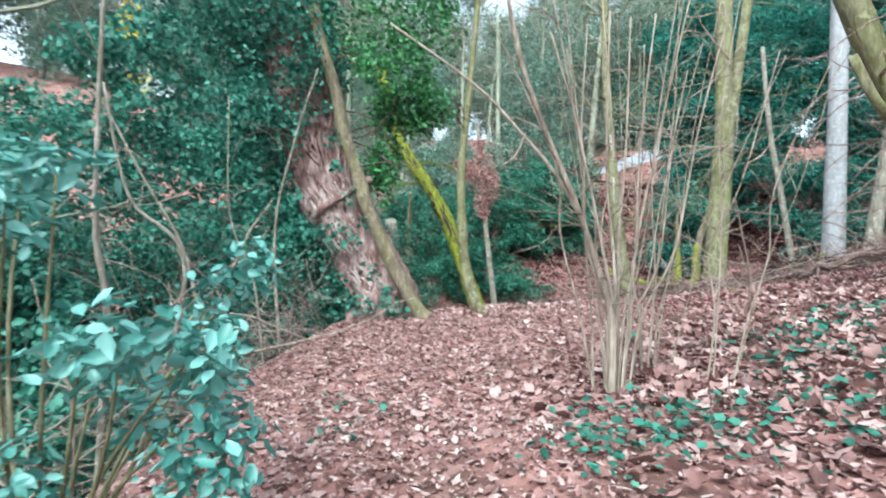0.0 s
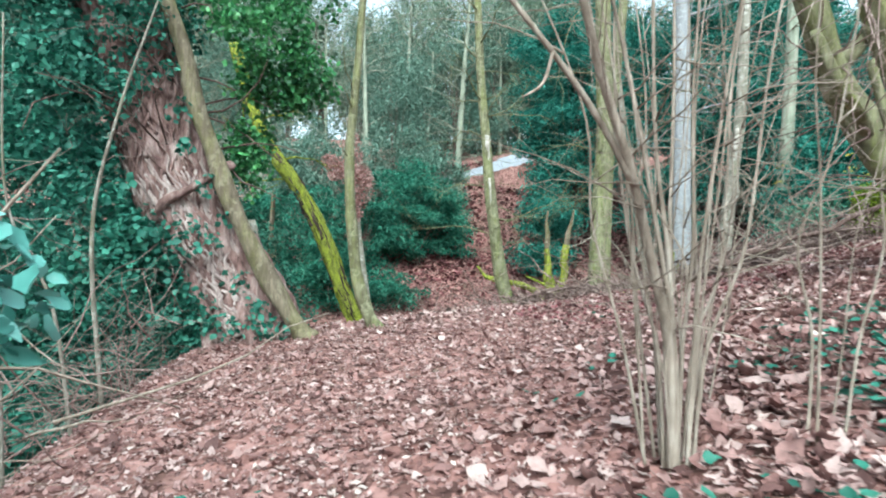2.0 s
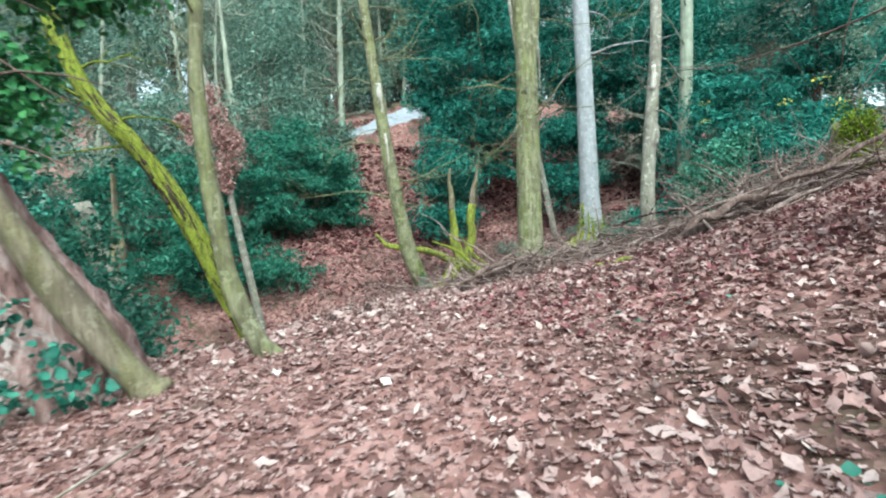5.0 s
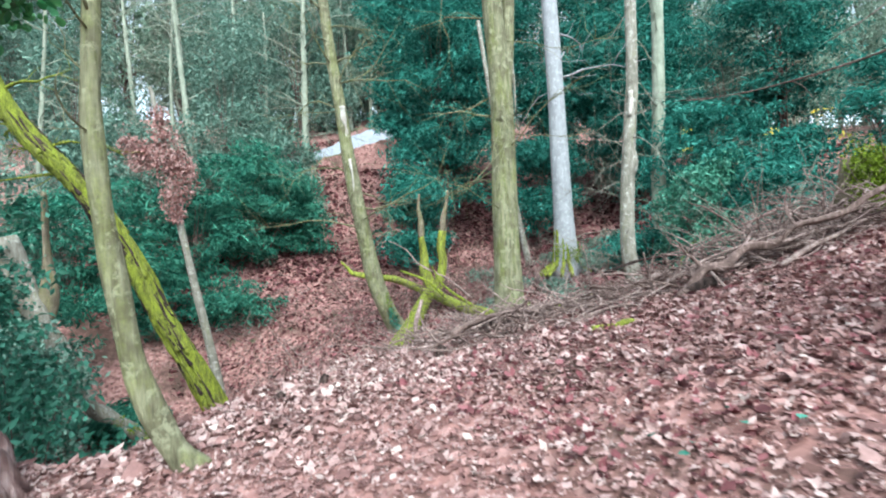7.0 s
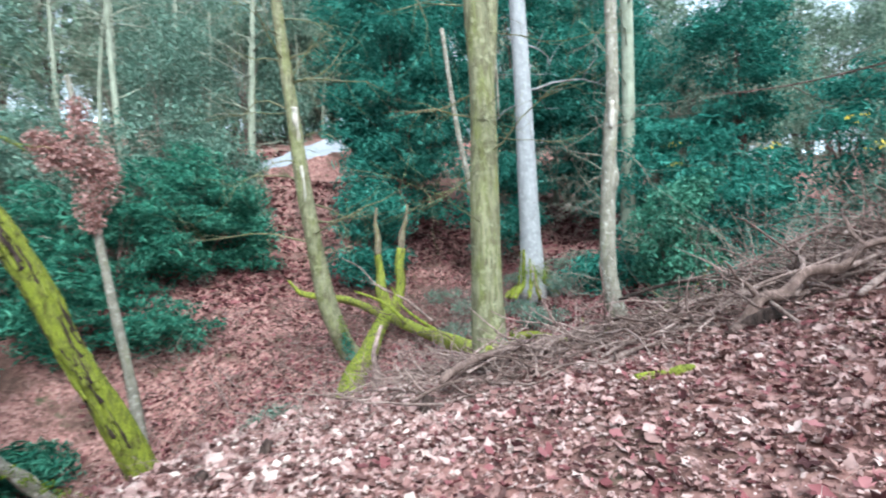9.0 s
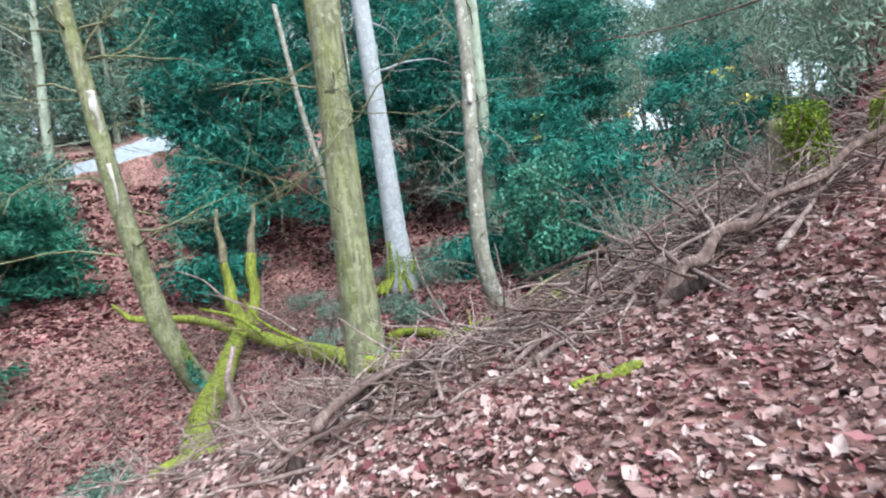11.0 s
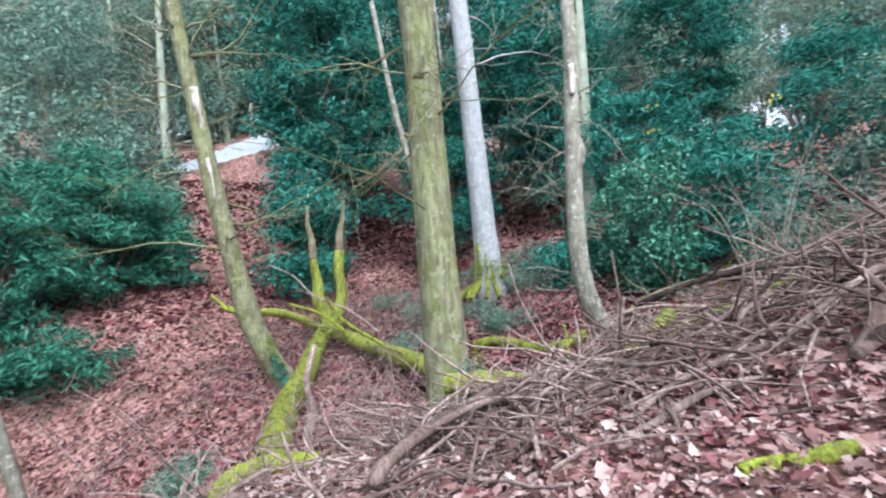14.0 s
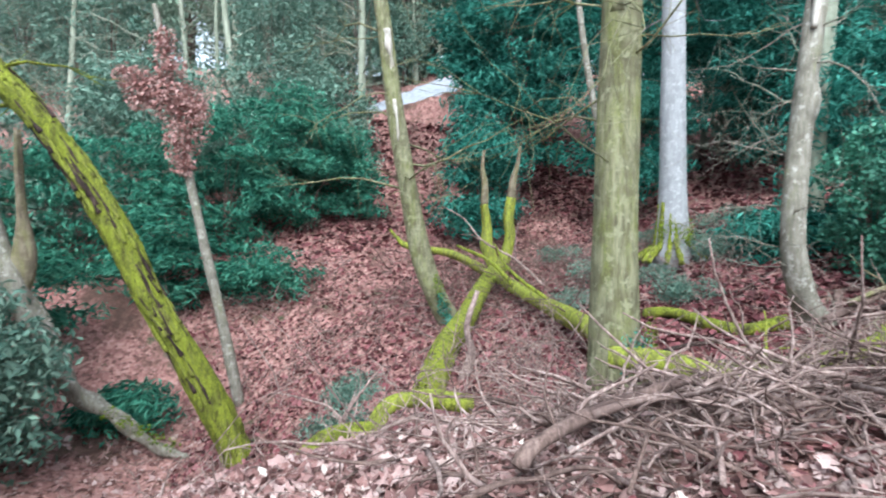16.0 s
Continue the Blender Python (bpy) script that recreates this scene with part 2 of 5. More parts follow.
def build_ground():
    xs, ys = graded(-3.5, 9.5, 0.14, 620), graded(-1.5, 17.0, 0.14, 620)
    X, Y = np.meshgrid(xs, ys)
    Z = land(X, Y)
    nx, ny = len(xs), len(ys)
    i = (np.arange(ny - 1)[:, None] * nx + np.arange(nx - 1)[None]).ravel()
    faces = np.stack([i, i + 1, i + nx + 1, i + nx], 1)
    me = bpy.data.meshes.new("ground")
    me.from_pydata(np.stack([X, Y, Z], -1).reshape(-1, 3).tolist(), [], faces.tolist())
    me.polygons.foreach_set("use_smooth", [True] * len(me.polygons))
    me.materials.append(M_GROUND)
    return tagged(new("ground", me), "brown leaf-strewn woodland ground with a ravine", "ground", kind="structure")


build_ground()

# ---- makers ----


class Geo:
    """Collects tubes and leaves into one mesh."""

    def __init__(self):
        self.v, self.f, self.n = [], [], 0

    def add(self, verts, faces):
        self.v.append(np.asarray(verts, float))
        self.f.extend((np.asarray(faces) + self.n).tolist())
        self.n += len(verts)

    def tube(self, pts, r0, r1=None, seg=8, steps=0, lumps=0.0, ridges=0, flare=0.0, power=1.0, seed=0):
        """A tapered stem through the points; lumps: uneven girth; ridges: furrows; flare: wider foot."""
        P = np.asarray(pts, float)
        if r1 is None:
            r1 = r0 * 0.5
        if steps:
            P = curve_through(P, steps)
        n = len(P)
        T = np.gradient(P, axis=0)
        T /= np.linalg.norm(T, axis=1)[:, None] + 1e-9
        ref = np.array([0.0, 1.0, 0.0]) if abs(T[0][1]) < 0.8 else np.array([1.0, 0.0, 0.0])
        t = np.linspace(0, 1, n)
        rad = r0 + (r1 - r0) * t ** power + flare * np.exp(-t * 14)
        a = np.linspace(0, 2 * math.pi, seg, endpoint=False)
        u = np.cross(T, ref)
        u /= np.linalg.norm(u, axis=1)[:, None]
        w = np.cross(T, u)
        k = np.ones((n, seg))
        if lumps:
            ph = seed * 1.7
            L = np.linspace(0, np.linalg.norm(np.diff(P, axis=0), axis=1).sum(), n)
            k += lumps * (np.sin(2 * a[None] + 1.3 * L[:, None] / max(r0, 0.02) * 0.35 + ph) * 0.6 + np.sin(3 * a[None] - L[:, None] / max(r0, 0.02) * 0.22 + 2 * ph) * 0.5 + np.sin(L[:, None] / max(r0, 0.02) * 0.5 + ph) * 0.5)
        if ridges:
            L = np.linspace(0, np.linalg.norm(np.diff(P, axis=0), axis=1).sum(), n)
            w1 = np.sin(ridges * a[None] + 1.4 * np.sin(2.1 * L[:, None] + 3 * a[None]))
            k += 0.035 * np.sign(w1) * np.abs(w1) ** 0.5 + 0.02 * np.sin(ridges * 2.7 * a[None] + 4 * L[:, None]) + 0.03 * np.sin(9 * L[:, None] + 5 * np.sin(4 * a[None]))
        R = rad[:, None] * k
        V = P[:, None] + R[..., None] * (np.cos(a)[None, :, None] * u[:, None] + np.sin(a)[None, :, None] * w[:, None])
        V = V.reshape(-1, 3)
        i, j = np.meshgrid(np.arange(n - 1), np.arange(seg), indexing="ij")
        j2 = (j + 1) % seg
        F = np.stack([i * seg + j, i * seg + j2, (i + 1) * seg + j2, (i + 1) * seg + j], -1).reshape(-1, 4)
        self.add(V, F)
        base = self.n - len(V)
        self.f.append([base + q for q in range(seg)][::-1])
        self.f.append([base + (n - 1) * seg + q for q in range(seg)])
        return self

    def leaves(self, C, N, D, size, wide=0.5, curl=0.15, lobed=False):
        """Leaves at C, facing N, pointing along D; each a folded blade with a rounded outline."""
        C, N, D = (np.asarray(q, float) for q in (C, N, D))
        m = len(C)
        if not m:
            return self
        D = D - (D * N).sum(1)[:, None] * N
        D /= np.linalg.norm(D, axis=1)[:, None] + 1e-9
        S = np.cross(N, D)
        s = np.broadcast_to(np.asarray(size, float), (m,))[:, None]
        wide = np.broadcast_to(np.asarray(wide, float), (m,))[:, None]
        curl = np.broadcast_to(np.asarray(curl, float), (m,))[:, None]
        if lobed == "crisp":
            out = ((0, -0.1, 0.5), (-0.3, 0.14, 0.5), (-0.34, 0.34, -0.2), (-0.52, 0.46, 1.1), (-0.24, 0.72, 0.3), (0, 1.05, 1.0), (0.27, 0.68, 0.5), (0.45, 0.56, -0.1), (0.4, 0.3, 0.9), (0.2, 0.1, 0.2), (0, 0.45, -0.55))
            fs = ((10, 0, 1), (10, 1, 2), (10, 2, 3), (10, 3, 4), (10, 4, 5), (10, 5, 6), (10, 6, 7), (10, 7, 8), (10, 8, 9), (10, 9, 0))
        elif lobed:
            out = ((0, 0, 0.3), (-0.42, 0.18, 1), (-0.5, 0.52, 0.7), (-0.2, 0.82, 0.9), (0, 1, 0.5), (0.2, 0.82, 0.9), (0.5, 0.52, 0.7), (0.42, 0.18, 1), (0, 0.5, -0.5))
            fs = ((0, 8, 2, 1), (8, 4, 3, 2), (0, 7, 6, 8), (8, 6, 5, 4))
        else:
            out = ((0, 0, 0), (-0.5, 0.45, 1), (0, 1, -0.4), (0.5, 0.45, 1))
            fs = ((0, 2, 1), (0, 3, 2))
        V = np.stack([C + s * (wide * a * S + (b - 0.5) * D + curl * c * N) for a, b, c in out], 1).reshape(-1, 3)
        k = len(out)
        base = np.arange(m)[:, None] * k
        self.v.append(V)
        for fc in fs:
            self.f.extend((base + np.array(fc)[None] + self.n).tolist())
        self.n += len(V)
        return self

    def mesh(self, name, origin=(0, 0, 0), smooth=True):
        me = bpy.data.meshes.new(name)
        V = np.concatenate(self.v) - np.asarray(origin, float)
        me.from_pydata(V.tolist(), [], self.f)
        if smooth:
            me.polygons.foreach_set("use_smooth", [True] * len(me.polygons))
        return me


def curve_through(P, steps):
    """A smooth line through the points, with that many pieces between two of them."""
    P = np.asarray(P, float)
    Q = np.vstack([2 * P[0] - P[1], P, 2 * P[-1] - P[-2]])
    out = []
    for i in range(1, len(Q) - 2):
        for t in np.linspace(0, 1, steps, endpoint=False):
            a, b, c, d = Q[i - 1], Q[i], Q[i + 1], Q[i + 2]
            out.append(0.5 * (2 * b + (c - a) * t + (2 * a - 5 * b + 4 * c - d) * t * t + (3 * b - a - 3 * c + d) * t ** 3))
    out.append(P[-1])
    return np.array(out)


def thing(name, at, label, category, group="", kind=""):
    ob = new(name)
    ob.empty_display_size = 0.2
    ob.location = at
    return tagged(ob, label, category, group, kind)


def part(name, geo, material, parent, label="", smooth=True, kind=""):
    """One mesh under a thing, or under a part of one."""
    base = Vector(parent.location) + (Vector(parent.parent.location) if parent.parent else Vector())
    me = geo.mesh(name, base, smooth)
    me.materials.append(material)
    ob = new(name, me)
    ob.parent = parent
    return tagged(ob, label, kind=kind)


def lone(name, geo, material, at, label, category, group="", kind="", smooth=True):
    """A thing that is a single mesh."""
    me = geo.mesh(name, at, smooth)
    me.materials.append(material)
    ob = new(name, me)
    ob.location = at
    return tagged(ob, label, category, group, kind)


RNG = np.random.default_rng(7)


def unit(v):
    v = np.asarray(v, float)
    return v / (np.linalg.norm(v, axis=-1, keepdims=True) + 1e-9)


def cloud(geo, clumps, per, size, spread, droop=0.0, wide=0.5, up=0.4, rng=RNG, lobed=False, order=0.6):
    """Leaves in clumps (centre and radius each), most facing outwards and up."""
    for (cx, cy, cz, r) in clumps:
        n = int(per * (r / 0.4) ** 1.6) + 4
        d = unit(rng.normal(size=(n, 3)))
        rad = r * rng.random(n)[:, None] ** 0.45
        C = np.array([cx, cy, cz]) + d * rad * np.array(spread)
        N = unit(d * 0.7 + rng.normal(size=(n, 3)) * 0.6 + np.array([0, 0, up]))
        aim = unit(rng.normal(size=3) * np.array([1, 1, 0.25]))
        D = unit(rng.normal(size=(n, 3)) + d * 0.6 + aim * (order - 0.6) * 2 + np.array([0, 0, -droop]))
        geo.leaves(C, N, D, size * (0.6 + 0.8 * rng.random(n)), wide, 0.12, lobed)
    return geo


def lumpy(centre, radii, count, r, rng=RNG, top=1.0):
    """Clump centres over an uneven rounded mass."""
    d = unit(rng.normal(size=(count, 3)))
    k = (0.55 + 0.5 * rng.random(count)) * (1 + 0.18 * np.sin(4 * d[:, 0] + 3 * d[:, 2] + centre[0]))
    p = np.asarray(centre) + d * np.asarray(radii) * k[:, None]
    return [(*q, r * (0.6 + 0.8 * rng.random())) for q in p]


def twig_path(start, way, length, wander, n=5, sag=0.0, rng=RNG):
    p, d = np.asarray(start, float), unit(way)
    out = [p]
    for _ in range(n):
        d = unit(d + rng.normal(size=3) * wander + np.array([0, 0, -sag]))
        p = p + d * length / n
        out.append(p)
    return np.array(out)


def boughs(geo, trunk, count, length, r, lift=0.35, lo=0.4, twigs=4, rng=RNG, seg=4, sag=0.0):
    """Branches that leave the stem, each with twigs."""
    for _ in range(count):
        i = int((lo + (1 - lo) * rng.random()) * (len(trunk) - 1))
        a = rng.random() * 2 * math.pi
        L = length * (0.5 + 0.7 * rng.random())
        b = twig_path(trunk[i], (math.cos(a), math.sin(a), lift + 0.3 * rng.normal()), L, 0.22, 6, sag, rng)
        geo.tube(b, r * (0.6 + 0.6 * rng.random()), r * 0.15, seg)
        for _ in range(twigs):
            j = rng.integers(1, 6)
            w = unit(b[j] - b[j - 1]) + rng.normal(size=3) * 0.7
            t = twig_path(b[j], w, L * 0.45 * (0.5 + rng.random()), 0.3, 4, sag, rng)
            geo.tube(t, r * 0.3, r * 0.08, 3)
    return geo

# ---- named trees ----


def on_ground(x, y, sink=0.08):
    return (x, y, gz(x, y) - sink)


def tree(name, label, pts, r0, r1, material, seg=20, lumps=0.05, flare=0.0, limbs=0, limb_len=2.0, limb_r=0.04, lo=0.4, lift=0.4, twigs=4, group="", sag=0.0, limb_mat=None, ridges=0):
    """A standing tree through the points (the first is sunk to the ground): trunk and branches."""
    x, y = pts[0][0], pts[0][1]
    base = on_ground(x, y)
    P = [base] + [tuple(p) for p in pts[1:]]
    ob = thing(name, base, label, "tree", group)
    line = curve_through(P, 8)
    part("trunk", Geo().tube(line, r0, r1, seg, lumps=lumps, ridges=ridges, flare=flare, seed=x), material, ob)
    if limbs:
        part("branch", boughs(Geo(), line, limbs, limb_len, limb_r, lift, lo, twigs, sag=sag), limb_mat or material, ob, kind="stuff")
    return ob


# slim tree with a broken white scar, leaning over the ravine
tree_a = tree("scarred_tree", "slim greenish tree leaning over the ravine with a pale scar", [(8.35, 22.4), (7.93, 22.4, -0.44), (7.44, 22.4, 0.86), (7.06, 22.4, 2.89), (6.78, 22.4, 4.7), (6.54, 22.4, 6.74), (6.2, 22.4, 9.5), (5.8, 22.5, 15)], 0.34, 0.15, B_GREENISH, limbs=26, limb_len=3.6, limb_r=0.035, lo=0.4, twigs=7, sag=0.07)
part("scar", Geo().tube([(6.66, 22.24, 5.75), (6.62, 22.2, 6.05), (6.56, 22.2, 6.45), (6.53, 22.22, 6.8)], 0.04, 0.1, 10, 5, 0.4), B_WOUND, tree_a, "bare white wood")
part("torn_bark", Geo().tube([(6.66, 22.12, 5.0), (6.72, 22.06, 4.4), (6.74, 22.1, 3.9)], 0.05, 0.02, 7, 5, 0.3), B_WOUND, tree_a, "hanging strip of pale bark")
part("ivy", cloud(Geo(), [(7.87, 22.03, -0.35, 0.2), (7.95, 22.0, -0.62, 0.26), (8.04, 21.98, -0.95, 0.26), (8.16, 21.98, -1.25, 0.24)], 160, 0.1, (0.8, 0.4, 1)), M_IVY, tree_a)
part("moss", cloud(Geo(), [(7.75, 22.04, 0.1, 0.2), (7.85, 22.02, -0.15, 0.2), (8.25, 22.0, -1.5, 0.3)], 120, 0.07, (0.8, 0.35, 1.4)), M_MOSS, tree_a, "moss on the foot", kind="stuff")
# large greenish trunk that forks high up
tree_b = tree("forked_tree", "large greenish tree with ridged bark forking high up", [(7.22, 14.15), (7.2, 14.15, 1.2), (7.22, 14.15, 3.0), (7.24, 14.12, 5.2), (7.12, 14.1, 7.0), (6.9, 14.0, 11), (6.6, 14, 16)], 0.31, 0.17, B_GREENISH, 28, 0.04, 0.12, 18, 3.0, 0.022, 0.27, 0.3, 8, sag=0.09)
part("fork", Geo().tube([(7.2, 14.1, 4.4), (7.36, 14.1, 5.4), (7.5, 14.05, 7.0), (7.9, 14, 12)], 0.2, 0.1, 16, 6, 0.05), B_GREENISH, tree_b)
part("loose_bark", Geo().tube([(7.46, 14.0, 5.9), (7.49, 13.97, 5.2), (7.47, 13.95, 4.6)], 0.035, 0.012, 7, 4, 0.3), B_PALE, tree_b, "peeling strip of pale bark")
part("ivy", cloud(Geo(), [(7.0, 13.72, 0.3, 0.2), (7.12, 13.68, 0.12, 0.22), (7.35, 13.7, 0.1, 0.2), (7.2, 13.68, 0.4, 0.18)], 150, 0.055, (1, 0.5, 1)), M_IVY, tree_b)
part("moss", cloud(Geo(), [(7.42, 13.76, 0.2, 0.18), (7.5, 13.8, 0.0, 0.22), (7.45, 13.78, 0.5, 0.14)], 300, 0.05, (0.9, 0.5, 1.4)), M_MOSS, tree_b, "moss on the foot", kind="stuff")
# grey beech with a skirt of moss
tree_c = tree("grey_beech", "tall smooth grey beech with a mossy foot", [(15.16, 21.0), (15.14, 21, 2.9), (15.1, 21, 5.5), (15.05, 21, 8.3), (14.9, 21, 14), (14.9, 21, 20)], 0.42, 0.26, B_GREY, 24, 0.03, 0.2, 10, 4, 0.06, 0.6)
for i in range(13):
    a = i * 2 * math.pi / 13 + 0.25 * RNG.normal()
    p, q = math.cos(a), math.sin(a)
    hh = 0.3 + 0.7 * RNG.random()
    part("root", Geo().tube([(15.15 + 0.38 * p, 21 + 0.38 * q, 1.3 + hh), (15.16 + 0.5 * p, 21 + 0.5 * q, 1.0), (15.18 + 0.8 * p, 21 + 0.8 * q, 0.75), (15.18 + 1.1 * p, 21 + 1.1 * q, 0.45)], 0.05, 0.09, 7, 4, 0.3, seed=i), B_MOSSY, tree_c)
part("moss", cloud(Geo(), [(15.15 + 0.45 * math.cos(t), 21 + 0.45 * math.sin(t), 1.05 + 0.5 * RNG.random(), 0.26) for t in np.linspace(3.2, 6.2, 13)], 130, 0.08, (1, 1, 1.3), 1.0), M_MOSS, tree_c, "bright moss over the roots", kind="stuff")
# pale tree with a burr
tree_d = tree("pale_tree", "pale slender tree with a burr and a bent foot", [(12.95, 15.2), (12.44, 15.2, 0.42), (12.13, 15.2, 1.38), (12.16, 15.2, 2.71), (12.32, 15.2, 4.04), (12.48, 15.2, 5.25), (12.65, 15.2, 7), (12.9, 15.3, 13)], 0.23, 0.15, B_PALE, 20, 0.06, 0.1, 26, 2.4, 0.018, 0.22, 0.15, 7, sag=0.05)
part("burr", Geo().tube([(12.28, 15.22, 3.4), (12.29, 15.1, 3.7), (12.34, 15.08, 4.05), (12.38, 15.24, 4.5)], 0.13, 0.12, 12, 4, 0.25), B_PALE, tree_d)
part("scar", Geo().tube([(12.34, 15.1, 5.2), (12.38, 15.08, 5.5), (12.42, 15.1, 5.9)], 0.06, 0.07, 8, 4, 0.25), B_WOUND, tree_d, "bare white wood")
tree("slim_grey_tree", "grey slender tree standing behind holly", [(18.0, 18.7), (17.9, 18.6, 4), (17.95, 18.4, 8), (18.1, 18.3, 15)], 0.3, 0.2, B_FAR, 14, 0.03, 0.1, 10, 3, 0.05, 0.4)
tree("tilted_dead_tree", "thin brown dead tree leaning against others", [(16.1, 24.5), (15.2, 24.6, 5), (14.6, 24.7, 8), (14.1, 24.8, 12)], 0.15, 0.09, B_PALE, 10, 0.05)

# slim stem beside the old tree
tree("curved_sapling", "slim curved greenish sapling on the path's edge", [(0.82, 9.95), (0.63, 9.95, 0.43), (0.42, 9.95, 1.02), (0.32, 9.95, 1.75), (0.26, 9.95, 2.32), (0.22, 9.95, 3.06), (0.24, 9.95, 3.5), (0.3, 9.95, 4.6), (0.4, 9.9, 7.5)], 0.11, 0.055, B_GREENISH, 16, 0.08, 0.03, 6, 1.0, 0.014, 0.55, 0.6)
# leaning mossy tree
tree_m = tree("mossy_leaning_tree", "thick leaning tree covered in yellow-green moss", [(2.55, 22.0), (2.16, 22, -2.75), (1.52, 22, -1.3), (0.86, 22, 0.1), (0.35, 22, 1.4), (-0.36, 22, 2.95), (-1.08, 22, 4.15), (-1.9, 22, 5.2), (-2.6, 22.2, 6.4), (-3.6, 22.6, 9.4)], 0.33, 0.22, B_MOSSY, 48, 0.12, 0.1, 8, 2.5, 0.05, 0.6, ridges=9)
moss_line = curve_through([(2.3, 22, -3.1), (2.16, 22, -2.75), (1.52, 22, -1.3), (0.86, 22, 0.1), (0.35, 22, 1.4), (-0.36, 22, 2.95), (-1.08, 22, 4.15), (-1.9, 22, 5.2), (-2.6, 22.2, 6.4)], 9)
for material, count, name in ((B_BRIGHT_MOSS, 120, "moss_ridge"), (B_DARK, 60, "bark_ridge")):
    strips = Geo()
    for i in range(count):
        k, n = int(RNG.integers(0, len(moss_line) - 9)), int(RNG.integers(4, 9))
        a = RNG.random() * 3.4 - 3.3
        pts = [moss_line[k + q] + (0.315 - 0.0012 * (k + q)) * np.array([math.cos(a + 0.07 * math.sin(q + i)), math.sin(a + 0.07 * math.sin(q + i)), 0.25 * math.cos(a)]) for q in range(n)]
        strips.tube(pts, 0.03 + 0.02 * RNG.random(), 0.018, 6, 3, 0.35, seed=i)
    part(name, strips, material, tree_m, kind="stuff")
# broken stem topped by withered leaves
tree_r = tree("withered_sapling", "pale broken stem topped with a withered copper clump", [(2.6, 25.0), (2.24, 25, -1.25), (1.87, 25, 0.91), (1.47, 25, 3.45), (1.2, 25, 5.4), (0.95, 25, 7.2), (0.85, 25, 7.7)], 0.17, 0.06, B_PALE, 12, 0.05)
part("withered_leaves", cloud(Geo(), [(1.35, 24.8, 3.9, 0.55), (1.55, 24.8, 4.5, 0.7), (1.25, 24.8, 5.2, 0.7), (1.6, 24.7, 5.1, 0.55), (0.85, 24.8, 5.3, 0.65), (0.5, 24.8, 5.5, 0.5), (0.2, 24.8, 5.65, 0.42), (0.4, 24.8, 5.15, 0.4), (1.85, 24.8, 4.9, 0.4), (1.15, 24.8, 6.1, 0.5), (1.05, 24.8, 6.7, 0.4), (1.4, 24.8, 3.4, 0.35)], 240, 0.12, (0.95, 0.7, 1), 0.8), M_COPPER, tree_r, "withered copper-brown leaves")

# ---- the old ivy-clad tree ----
BIG = [on_ground(-1.2, 10.35, 0.25), (-1.28, 10.35, 0.3), (-1.86, 10.35, 1.3), (-2.45, 10.35, 2.6), (-2.9, 10.35, 3.9), (-3.35, 10.35, 5.2), (-3.9, 10.4, 8.0), (-4.2, 10.4, 13.0)]
big = thing("old_ivy_tree", BIG[0], "huge old leaning tree with furrowed pinkish bark and ivy", "tree")
part("trunk", Geo().tube(BIG, 0.76, 0.5, 120, 18, 0.04, 15, 0.16), B_OLD, big)
line = curve_through(BIG, 18)
radius = np.linspace(0.76, 0.5, len(line)) + 0.16 * np.exp(-np.linspace(0, 1, len(line)) * 14)


def bark_ridge(geo, k, a, length, thick, seed):
    """A ridge of bark that winds a little as it climbs the old trunk."""
    n, pts = max(3, int(length / 0.09)), []
    for q in range(n):
        i = min(len(line) - 1, k + q)
        b = a + 0.09 * math.sin(q * 0.8 + seed) + 0.02 * q * math.sin(seed * 3)
        lift = radius[i] * 0.985 + (0.03 * math.sin(math.pi * (q + 0.5) / n))
        pts.append(line[i] + lift * np.array([math.cos(b), math.sin(b), 0.0]))
    geo.tube(pts, thick * 0.8, thick * 0.45, 6, 2, 0.25, seed=seed)


for count, material, name, top in ((430, B_OLD, "furrowed_bark", 92), (420, B_PLATE, "pale_bark", 50)):
    ridges = Geo()
    for i in range(count):
        bark_ridge(ridges, int(RNG.integers(4, top)), RNG.random() * 3.3 - 3.2, 0.35 + 0.8 * RNG.random() ** 1.5, 0.026 + 0.022 * RNG.random(), i)
    part(name, ridges, material, big, kind="stuff")
line = curve_through(BIG, 10)
VINE = [on_ground(-0.25, 9.5), (-0.39, 9.55, 0.16), (-0.76, 9.58, 0.73), (-1.14, 9.6, 1.41), (-1.5, 9.6, 2.14), (-1.73, 9.6, 2.72), (-2.02, 9.6, 3.46), (-2.2, 9.6, 4.2), (-2.7, 9.7, 5.6), (-3.2, 9.8, 8)]
part("vine_stem", Geo().tube(VINE, 0.14, 0.11, 20, 8, 0.12, 0, 0.05), B_VINE, big, "thick brown ivy stem")
part("vine_loop", Geo().tube([(-1.52, 9.85, 2.62), (-1.62, 9.66, 2.5), (-1.8, 9.56, 2.32), (-2.1, 9.56, 2.12), (-2.35, 9.62, 1.98), (-2.5, 9.75, 1.7)], 0.07, 0.055, 14, 6, 0.18), B_OLD, big, "ivy stem looping across the bark")
part("vine_root", Geo().tube([(-1.95, 9.85, 1.3), (-1.9, 9.66, 0.8), (-1.7, 9.58, 0.3), (-1.55, 9.4, -0.25)], 0.06, 0.13, 12, 5, 0.15).tube([(-1.4, 9.8, 0.8), (-1.2, 9.62, 0.4), (-1.0, 9.4, -0.1)], 0.07, 0.12, 10, 4, 0.12), B_OLD, big)
ivy = []
